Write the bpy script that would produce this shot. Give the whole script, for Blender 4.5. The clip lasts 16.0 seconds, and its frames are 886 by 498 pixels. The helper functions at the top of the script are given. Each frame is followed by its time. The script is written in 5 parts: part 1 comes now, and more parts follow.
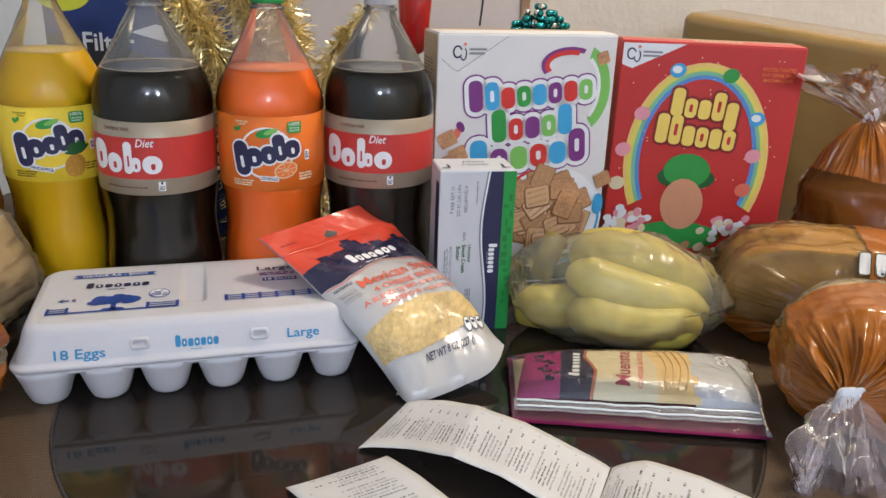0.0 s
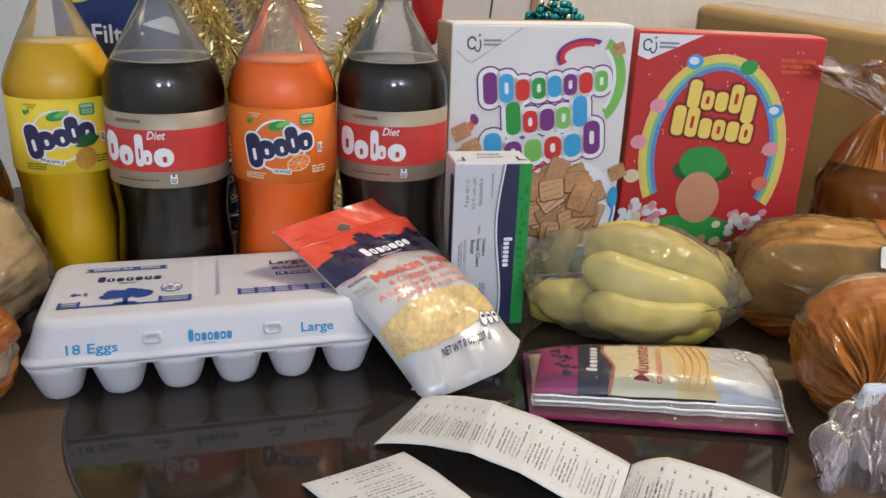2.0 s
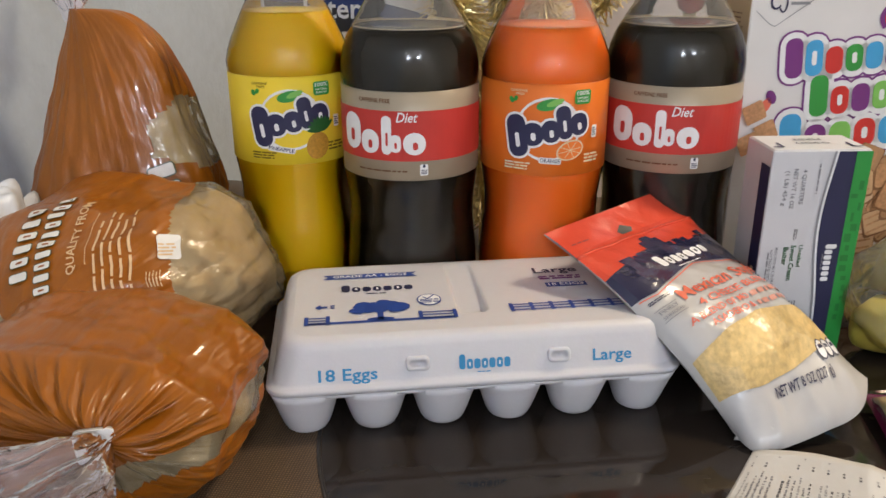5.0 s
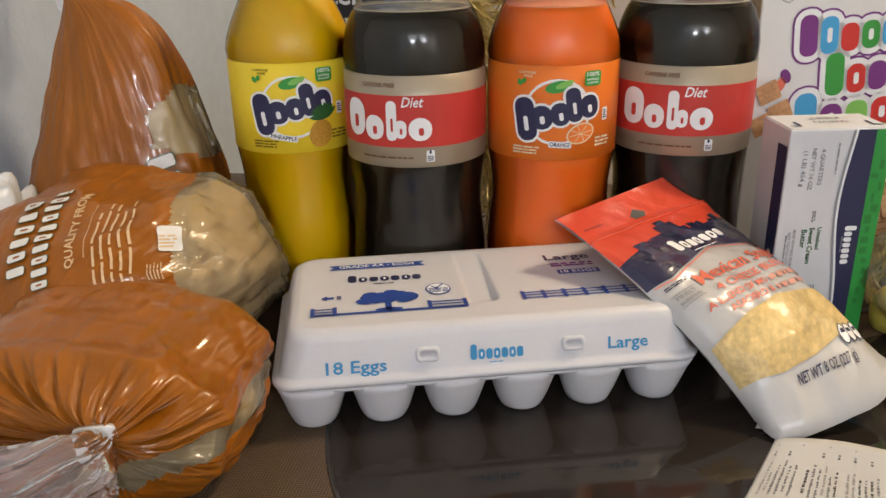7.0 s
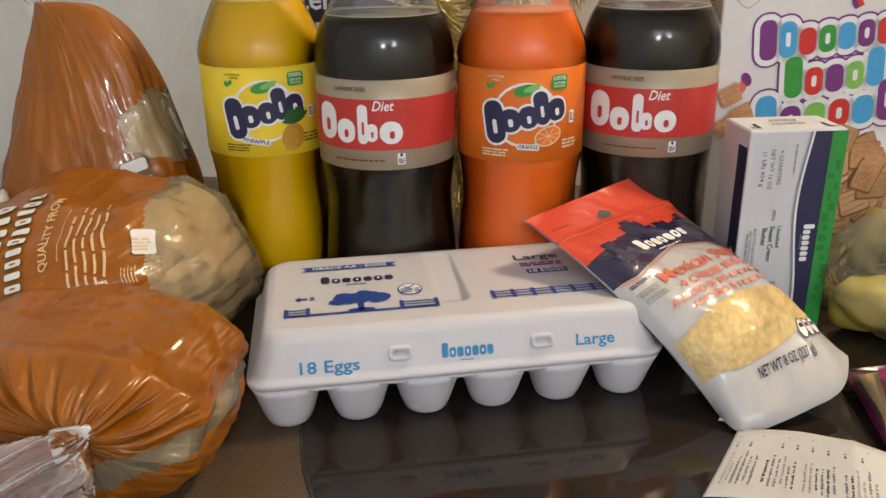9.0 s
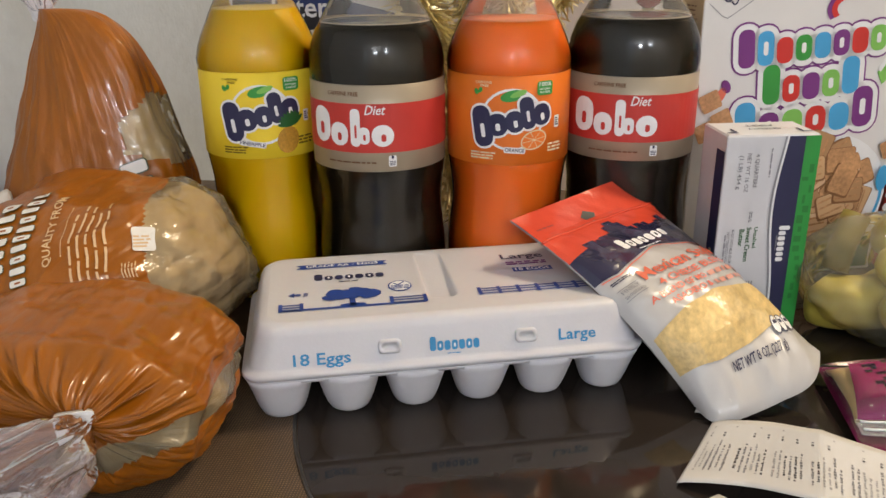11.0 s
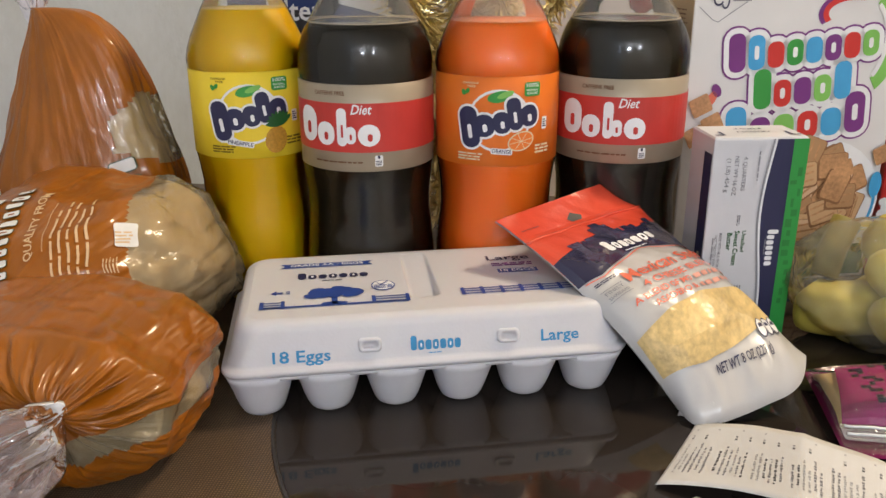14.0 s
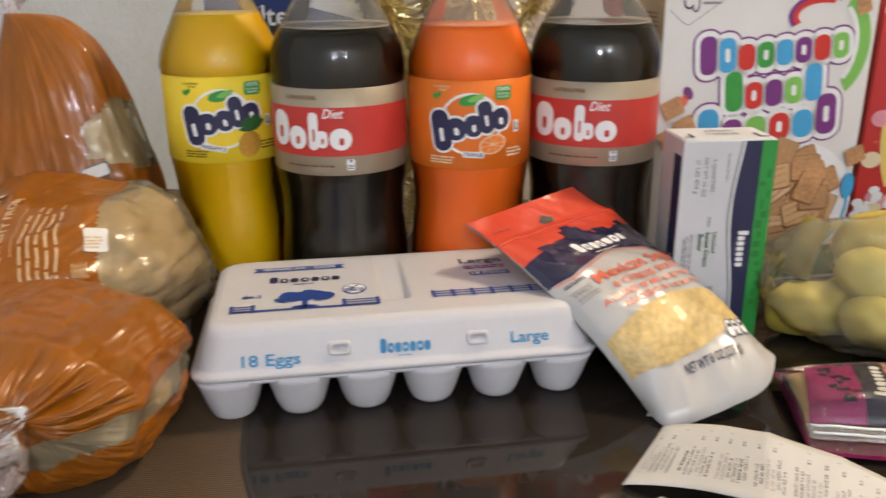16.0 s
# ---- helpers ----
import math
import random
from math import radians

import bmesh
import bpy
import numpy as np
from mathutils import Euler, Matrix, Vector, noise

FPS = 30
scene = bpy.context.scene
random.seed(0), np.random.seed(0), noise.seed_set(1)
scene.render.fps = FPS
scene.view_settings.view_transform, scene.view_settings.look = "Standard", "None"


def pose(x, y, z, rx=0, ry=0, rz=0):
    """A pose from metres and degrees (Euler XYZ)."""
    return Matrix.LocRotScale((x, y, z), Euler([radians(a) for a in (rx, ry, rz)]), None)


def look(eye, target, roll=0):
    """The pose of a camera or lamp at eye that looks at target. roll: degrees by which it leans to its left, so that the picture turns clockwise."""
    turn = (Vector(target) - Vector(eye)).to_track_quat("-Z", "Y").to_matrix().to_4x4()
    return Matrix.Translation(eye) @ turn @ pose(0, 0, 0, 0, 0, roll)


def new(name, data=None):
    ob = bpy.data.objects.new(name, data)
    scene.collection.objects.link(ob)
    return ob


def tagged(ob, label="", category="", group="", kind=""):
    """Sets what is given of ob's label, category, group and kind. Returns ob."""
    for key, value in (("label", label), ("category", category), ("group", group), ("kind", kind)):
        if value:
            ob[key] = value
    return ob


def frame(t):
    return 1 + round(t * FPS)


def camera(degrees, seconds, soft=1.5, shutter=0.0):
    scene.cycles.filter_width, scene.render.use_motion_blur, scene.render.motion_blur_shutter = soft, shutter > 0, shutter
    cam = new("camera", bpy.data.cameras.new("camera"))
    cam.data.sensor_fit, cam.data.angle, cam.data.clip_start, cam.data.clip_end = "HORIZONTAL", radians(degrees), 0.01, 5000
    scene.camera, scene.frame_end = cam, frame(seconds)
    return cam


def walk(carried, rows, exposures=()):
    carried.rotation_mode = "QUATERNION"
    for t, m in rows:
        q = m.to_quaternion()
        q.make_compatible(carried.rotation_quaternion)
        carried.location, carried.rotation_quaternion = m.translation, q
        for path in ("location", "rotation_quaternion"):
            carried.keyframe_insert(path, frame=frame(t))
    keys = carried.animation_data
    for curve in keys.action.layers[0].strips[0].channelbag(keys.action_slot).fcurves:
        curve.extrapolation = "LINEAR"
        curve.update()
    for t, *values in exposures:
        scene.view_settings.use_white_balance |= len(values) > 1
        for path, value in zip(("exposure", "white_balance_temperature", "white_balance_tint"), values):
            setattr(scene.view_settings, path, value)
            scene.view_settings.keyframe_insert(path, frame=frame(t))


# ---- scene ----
from mathutils.bvhtree import BVHTree

cam = camera(56.9, 16.0, soft=1.5, shutter=0.4)
PATH = [
    (0, (0.02, 0.068, 0.346), (0.008, 1.947, -0.339), 2.2),
    (0.5, (0.014, 0.071, 0.344), (0.004, 1.95, -0.341), 2.2),
    (1, (0.012, 0.071, 0.343), (-0.019, 1.949, -0.346), 2.0),
    (1.5, (0.01, 0.072, 0.342), (-0.016, 1.949, -0.349), 2.1),
    (2, (0.011, 0.076, 0.341), (-0.012, 1.951, -0.355), 2.1),
    (2.5, (0.005, 0.081, 0.34), (-0.023, 1.949, -0.372), 2.3),
    (3, (-0.007, 0.094, 0.335), (-0.049, 1.965, -0.37), 1.8),
    (3.5, (-0.039, 0.125, 0.323), (-0.156, 1.994, -0.379), 1.1),
    (4, (-0.077, 0.148, 0.312), (-0.352, 2.0, -0.392), 0.1),
    (4.2, (-0.096, 0.158, 0.309), (-0.382, 2.008, -0.395), 0.2),
    (6.3, (-0.137, 0.213, 0.287), (-0.473, 2.045, -0.442), -1.0),
    (6.5, (-0.137, 0.213, 0.285), (-0.466, 2.046, -0.443), -1.1),
    (7, (-0.133, 0.204, 0.291), (-0.447, 2.041, -0.436), -1.1),
    (7.5, (-0.133, 0.205, 0.289), (-0.43, 2.043, -0.441), -1.1),
    (8, (-0.133, 0.203, 0.287), (-0.413, 2.043, -0.443), -0.9),
    (8.5, (-0.131, 0.198, 0.291), (-0.394, 2.042, -0.437), -0.9),
    (9, (-0.129, 0.194, 0.294), (-0.382, 2.042, -0.429), -0.9),
    (9.5, (-0.128, 0.196, 0.292), (-0.375, 2.044, -0.43), -0.9),
    (10, (-0.128, 0.19, 0.294), (-0.369, 2.039, -0.428), -0.9),
    (12.5, (-0.108, 0.156, 0.296), (-0.376, 2.02, -0.377), 0.3),
    (13, (-0.108, 0.156, 0.293), (-0.39, 2.017, -0.383), 0.3),
    (13.5, (-0.107, 0.158, 0.292), (-0.387, 2.021, -0.381), 0.0),
    (14, (-0.104, 0.173, 0.286), (-0.368, 2.037, -0.389), -0.2),
    (14.5, (-0.107, 0.172, 0.289), (-0.385, 2.037, -0.378), -0.2),
    (15, (-0.12, 0.166, 0.293), (-0.415, 2.031, -0.366), 0.5),
    (15.5, (-0.126, 0.166, 0.287), (-0.445, 2.027, -0.372), 0.5),
    (16, (-0.088, 0.173, 0.285), (-0.336, 2.043, -0.378), -0.4),
]
EXPOSURES = [(0, -0.08, 6050, 10), (3, -0.08, 6050, 10), (6.5, -0.10, 7050, 10), (10, -0.10, 7050, 10), (12.5, -0.01, 6850, 10), (16, -0.01, 6850, 10)]
walk(cam, [(t, look(eye, target, roll)) for t, eye, target, roll in PATH], EXPOSURES)

# ---- light ----
world = bpy.data.worlds.new("room_air")
scene.world = world
world.use_nodes = True
world.node_tree.nodes["Background"].inputs[0].default_value = (0.9, 0.85, 0.8, 1)
world.node_tree.nodes["Background"].inputs[1].default_value = 0.05


def area_lamp(name, place, target, wide, deep, watts, colour):
    data = bpy.data.lights.new(name, "AREA")
    data.shape, data.size, data.size_y = "RECTANGLE", wide, deep
    data.energy, data.color = watts, colour
    ob = new(name, data)
    ob.matrix_world = look(place, target)
    return ob


def bulb(name, place, watts, colour, radius=0.045):
    data = bpy.data.lights.new(name, "POINT")
    data.energy, data.color, data.shadow_soft_size = watts, colour, radius
    ob = new(name, data)
    ob.location = place
    return ob


for spot, watts in (((0.24, -2.55, 1.38), 36), ((0.40, -2.55, 1.38), 36), ((1.28, -2.15, 1.40), 27), ((1.44, -2.15, 1.40), 27)):
    bulb("ceiling_bulb", spot, watts, (0.84, 0.94, 1.12))
area_lamp("ceiling_lamp_back", (0.85, 1.05, 1.66), (0.85, 1.06, 0), 0.35, 0.35, 30, (1.0, 0.84, 0.62))

# ---- materials ----
MATS = {}


def mat(name, colour, rough=0.5, metal=0.0, vary=0.12, scale=60.0, bump=0.1, bump_scale=None, coat=0.0, stretch=(1, 1, 1), spec=0.5, island=0.0, sss=0.0):
    """Principled surface with colour variation at two scales and a fine relief."""
    if name in MATS:
        return MATS[name]
    m = bpy.data.materials.new(name)
    m.use_nodes = True
    nt = m.node_tree
    b = nt.nodes["Principled BSDF"]
    b.inputs["Roughness"].default_value = rough
    b.inputs["Metallic"].default_value = metal
    b.inputs["Coat Weight"].default_value = coat
    b.inputs["Coat Roughness"].default_value = 0.08
    b.inputs["Specular IOR Level"].default_value = spec
    if sss:
        b.inputs["Subsurface Weight"].default_value = sss
        b.inputs["Subsurface Scale"].default_value = 0.01
        b.inputs["Subsurface Radius"].default_value = (1, 0.6, 0.3)
    tc = nt.nodes.new("ShaderNodeTexCoord")
    mp = nt.nodes.new("ShaderNodeMapping")
    mp.inputs["Scale"].default_value = stretch
    nt.links.new(tc.outputs["Object"], mp.inputs["Vector"])
    fine = nt.nodes.new("ShaderNodeTexNoise")
    fine.inputs["Scale"].default_value, fine.inputs["Detail"].default_value = scale, 5
    wide = nt.nodes.new("ShaderNodeTexNoise")
    wide.inputs["Scale"].default_value, wide.inputs["Detail"].default_value = scale * 0.12, 3
    for n in (fine, wide):
        nt.links.new(mp.outputs["Vector"], n.inputs["Vector"])
    add = nt.nodes.new("ShaderNodeMath")
    add.operation = "ADD"
    nt.links.new(fine.outputs["Fac"], add.inputs[0])
    nt.links.new(wide.outputs["Fac"], add.inputs[1])
    rng = nt.nodes.new("ShaderNodeMapRange")
    rng.inputs["From Min"].default_value, rng.inputs["From Max"].default_value = 0.6, 1.4
    rng.inputs["To Min"].default_value, rng.inputs["To Max"].default_value = 1 - vary, 1 + vary
    nt.links.new(add.outputs[0], rng.inputs["Value"])
    mul = nt.nodes.new("ShaderNodeMix")
    mul.data_type, mul.blend_type = "RGBA", "MULTIPLY"
    mul.inputs["Factor"].default_value = 1.0
    mul.inputs[6].default_value = (*colour, 1)
    nt.links.new(rng.outputs["Result"], mul.inputs[7])
    nt.links.new(mul.outputs[2], b.inputs["Base Color"])
    if bump:
        bn = nt.nodes.new("ShaderNodeBump")
        bn.inputs["Strength"].default_value, bn.inputs["Distance"].default_value = bump, 0.002
        src = fine
        if bump_scale:
            src = nt.nodes.new("ShaderNodeTexNoise")
            src.inputs["Scale"].default_value, src.inputs["Detail"].default_value = bump_scale, 4
            nt.links.new(mp.outputs["Vector"], src.inputs["Vector"])
        nt.links.new(src.outputs["Fac"], bn.inputs["Height"])
        nt.links.new(bn.outputs["Normal"], b.inputs["Normal"])
    MATS[name] = m
    return m


def film(name, tint=(1, 1, 1), haze=0.08, bump=0.5, bump_scale=40, rough=0.08, ior=1.45, haze_colour=(0.8, 0.78, 0.75)):
    """Thin clear plastic: see-through, with a gloss that follows Fresnel and a little haze."""
    if name in MATS:
        return MATS[name]
    m = bpy.data.materials.new(name)
    m.use_nodes = True
    nt = m.node_tree
    for n in list(nt.nodes):
        nt.nodes.remove(n)
    out = nt.nodes.new("ShaderNodeOutputMaterial")
    clear = nt.nodes.new("ShaderNodeBsdfTransparent")
    clear.inputs[0].default_value = (*tint, 1)
    dull = nt.nodes.new("ShaderNodeBsdfDiffuse")
    dull.inputs[0].default_value = (*haze_colour, 1)
    gloss = nt.nodes.new("ShaderNodeBsdfGlossy")
    gloss.inputs["Roughness"].default_value = rough
    fr = nt.nodes.new("ShaderNodeFresnel")
    fr.inputs["IOR"].default_value = ior
    a, b = nt.nodes.new("ShaderNodeMixShader"), nt.nodes.new("ShaderNodeMixShader")
    a.inputs[0].default_value = haze
    nt.links.new(clear.outputs[0], a.inputs[1])
    nt.links.new(dull.outputs[0], a.inputs[2])
    nt.links.new(fr.outputs[0], b.inputs[0])
    nt.links.new(a.outputs[0], b.inputs[1])
    nt.links.new(gloss.outputs[0], b.inputs[2])
    nt.links.new(b.outputs[0], out.inputs[0])
    if bump:
        tc = nt.nodes.new("ShaderNodeTexCoord")
        no = nt.nodes.new("ShaderNodeTexNoise")
        no.inputs["Scale"].default_value, no.inputs["Detail"].default_value = bump_scale, 3
        no.inputs["Distortion"].default_value = 1.2
        bn = nt.nodes.new("ShaderNodeBump")
        bn.inputs["Strength"].default_value, bn.inputs["Distance"].default_value = bump, 0.004
        nt.links.new(tc.outputs["Object"], no.inputs["Vector"])
        nt.links.new(no.outputs["Fac"], bn.inputs["Height"])
        for n in (gloss, fr, dull):
            nt.links.new(bn.outputs["Normal"], n.inputs["Normal"])
    MATS[name] = m
    return m


def weave(name, light, dark, scale, rough, coat=0.0):
    """Plain-woven cloth: two crossed sets of yarn with relief."""
    m = mat(name, light, rough, vary=0.25, scale=220, bump=0, coat=coat)
    nt = m.node_tree
    b = nt.nodes["Principled BSDF"]
    tc = nt.nodes.new("ShaderNodeTexCoord")
    waves = []
    for axis in ("X", "Y"):
        w = nt.nodes.new("ShaderNodeTexWave")
        w.bands_direction = axis
        w.inputs["Scale"].default_value, w.inputs["Distortion"].default_value = scale, 1.5
        w.inputs["Detail Scale"].default_value = 0.6
        nt.links.new(tc.outputs["Object"], w.inputs["Vector"])
        waves.append(w)
    big = nt.nodes.new("ShaderNodeMath")
    big.operation = "MULTIPLY"
    nt.links.new(waves[0].outputs["Fac"], big.inputs[0])
    nt.links.new(waves[1].outputs["Fac"], big.inputs[1])
    mix = nt.nodes.new("ShaderNodeMix")
    mix.data_type = "RGBA"
    mix.inputs[6].default_value = (*dark, 1)
    old = b.inputs["Base Color"].links[0].from_socket
    nt.links.new(big.outputs[0], mix.inputs[0])
    nt.links.new(old, mix.inputs[7])
    nt.links.new(mix.outputs[2], b.inputs["Base Color"])
    bn = nt.nodes.new("ShaderNodeBump")
    bn.inputs["Strength"].default_value, bn.inputs["Distance"].default_value = 0.8, 0.001
    nt.links.new(big.outputs[0], bn.inputs["Height"])
    nt.links.new(bn.outputs["Normal"], b.inputs["Normal"])
    return m


def ink(name, colour, rough=0.45):
    return mat("ink_" + name, colour, rough, vary=0.05, scale=90, bump=0)


WHITE, NAVY, RED, BLUE = ink("white", (0.8, 0.8, 0.8)), ink("navy", (0.02, 0.022, 0.07)), ink("red", (0.6, 0.03, 0.025)), ink("blue", (0.02, 0.12, 0.5))
BLACK, GREEN, YELLOW, GREY = ink("black", (0.02, 0.02, 0.02)), ink("green", (0.03, 0.3, 0.05)), ink("yellow", (0.85, 0.62, 0.05)), ink("grey", (0.25, 0.25, 0.27))
SKY, PURPLE, ORANGE, TAN = ink("sky", (0.05, 0.35, 0.65)), ink("purple", (0.18, 0.03, 0.2)), ink("orange", (0.8, 0.2, 0.03)), ink("tan", (0.45, 0.25, 0.12))
BROWN, PINK, PALE, DEEP = ink("brown", (0.16, 0.07, 0.03)), ink("pink", (0.75, 0.3, 0.35)), ink("pale", (0.75, 0.62, 0.4)), ink("deep_green", (0.01, 0.1, 0.02))
CORAL, LIME = ink("coral", (0.75, 0.16, 0.1)), ink("lime", (0.2, 0.5, 0.1))


# ---- building helpers ----
def part(name, bm, material, parent, label="", smooth=True, kind=""):
    """Link a bmesh as one mesh object under a thing or a part."""
    me = bpy.data.meshes.new(name)
    bm.to_mesh(me)
    bm.free()
    for m in material if isinstance(material, (list, tuple)) else [material]:
        me.materials.append(m)
    if smooth:
        for p in me.polygons:
            p.use_smooth = True
    ob = new(name, me)
    if parent is not None:
        ob.parent = parent
    return tagged(ob, label, kind=kind)


def thing(name, m, label, category, group=""):
    ob = new(name)
    ob.empty_display_size = 0.02
    ob.matrix_world = m
    return tagged(ob, label, category, group)


def box(bm, lo, hi, bevel=0.0, seg=2):
    m = Matrix.Translation([(a + b) / 2 for a, b in zip(lo, hi)]) @ Matrix.Diagonal([b - a for a, b in zip(lo, hi)] + [1])
    r = bmesh.ops.create_cube(bm, size=1, matrix=m)
    if bevel:
        edges = {e for v in r["verts"] for e in v.link_edges}
        bmesh.ops.bevel(bm, geom=list(edges), offset=bevel, segments=seg, affect="EDGES", profile=0.5)
    return bm


def boxed(lo, hi, bevel=0.0, seg=2):
    return box(bmesh.new(), lo, hi, bevel, seg)


def loft(bm, rings, close_start=True, close_end=True, index=0):
    """Skin rings of points, each of the same count, into a closed tube."""
    vs = [[bm.verts.new(p) for p in ring] for ring in rings]
    n = len(vs[0])
    for a, b in zip(vs, vs[1:]):
        for i in range(n):
            f = bm.faces.new((a[i], a[(i + 1) % n], b[(i + 1) % n], b[i]))
            f.material_index = index
    if close_start:
        bm.faces.new(vs[0][::-1]).material_index = index
    if close_end:
        bm.faces.new(vs[-1]).material_index = index
    return vs


def lathe(profile, n=48):
    bm = bmesh.new()
    loft(bm, [[(r * math.cos(2 * math.pi * i / n), r * math.sin(2 * math.pi * i / n), z) for i in range(n)] for r, z in profile])
    return bm


def hoop(profile, n=64):
    """A ring with a closed cross-section and an open middle."""
    bm = bmesh.new()
    loft(bm, [[(r * math.cos(2 * math.pi * i / n), r * math.sin(2 * math.pi * i / n), z) for i in range(n)] for r, z in profile + profile[:1]], False, False)
    return bm


def rounded(w, d, r, n=6):
    """Outline of a rounded rectangle centred on the origin."""
    pts = []
    for cx, cy, a0 in ((w / 2 - r, d / 2 - r, 0), (-w / 2 + r, d / 2 - r, 90), (-w / 2 + r, -d / 2 + r, 180), (w / 2 - r, -d / 2 + r, 270)):
        for k in range(n + 1):
            a = radians(a0 + 90 * k / n)
            pts.append((cx + r * math.cos(a), cy + r * math.sin(a)))
    return pts


def sheet(fn, nu, nv, thick=0.0, mid=None):
    """A grid over u, v in 0..1; fn gives the place. thick gives it a back."""
    bm = bmesh.new()
    vs = [[bm.verts.new(fn(i / nu, j / nv)) for i in range(nu + 1)] for j in range(nv + 1)]
    for j in range(nv):
        for i in range(nu):
            f = bm.faces.new((vs[j][i], vs[j][i + 1], vs[j + 1][i + 1], vs[j + 1][i]))
            if mid:
                f.material_index = mid((i + 0.5) / nu, (j + 0.5) / nv)
    if thick:
        bm.normal_update()
        bmesh.ops.solidify(bm, geom=bm.faces[:], thickness=thick)
    return bm


def tube(points, radius, n=8):
    """A round tube along points; radius is a number or a function of 0..1."""
    bm = bmesh.new()
    pts = [Vector(p) for p in points]
    rings, side = [], Vector((0, 0, 1))
    for i, p in enumerate(pts):
        d = (pts[min(i + 1, len(pts) - 1)] - pts[max(i - 1, 0)]).normalized()
        if abs(d.dot(side)) > 0.95:
            side = Vector((1, 0, 0))
        a = d.cross(side).normalized()
        b = a.cross(d)
        r = radius(i / (len(pts) - 1)) if callable(radius) else radius
        rings.append([p + r * (math.cos(2 * math.pi * k / n) * a + math.sin(2 * math.pi * k / n) * b) for k in range(n)])
    loft(bm, rings)
    return bm


GLYPHS = {}


def glyphs(text):
    """Vertices and faces of a line of the built-in font at size 1, centred."""
    if text not in GLYPHS:
        cu = bpy.data.curves.new("line", "FONT")
        cu.body, cu.align_x, cu.align_y, cu.resolution_u = text, "CENTER", "CENTER", 2
        cu.offset = 0.016
        ob = new("line", cu)
        me = bpy.data.meshes.new_from_object(ob.evaluated_get(bpy.context.evaluated_depsgraph_get()))
        GLYPHS[text] = ([v.co.copy() for v in me.vertices], [tuple(p.vertices) for p in me.polygons])
        bpy.data.objects.remove(ob)
        bpy.data.curves.remove(cu)
        bpy.data.meshes.remove(me)
    return GLYPHS[text]


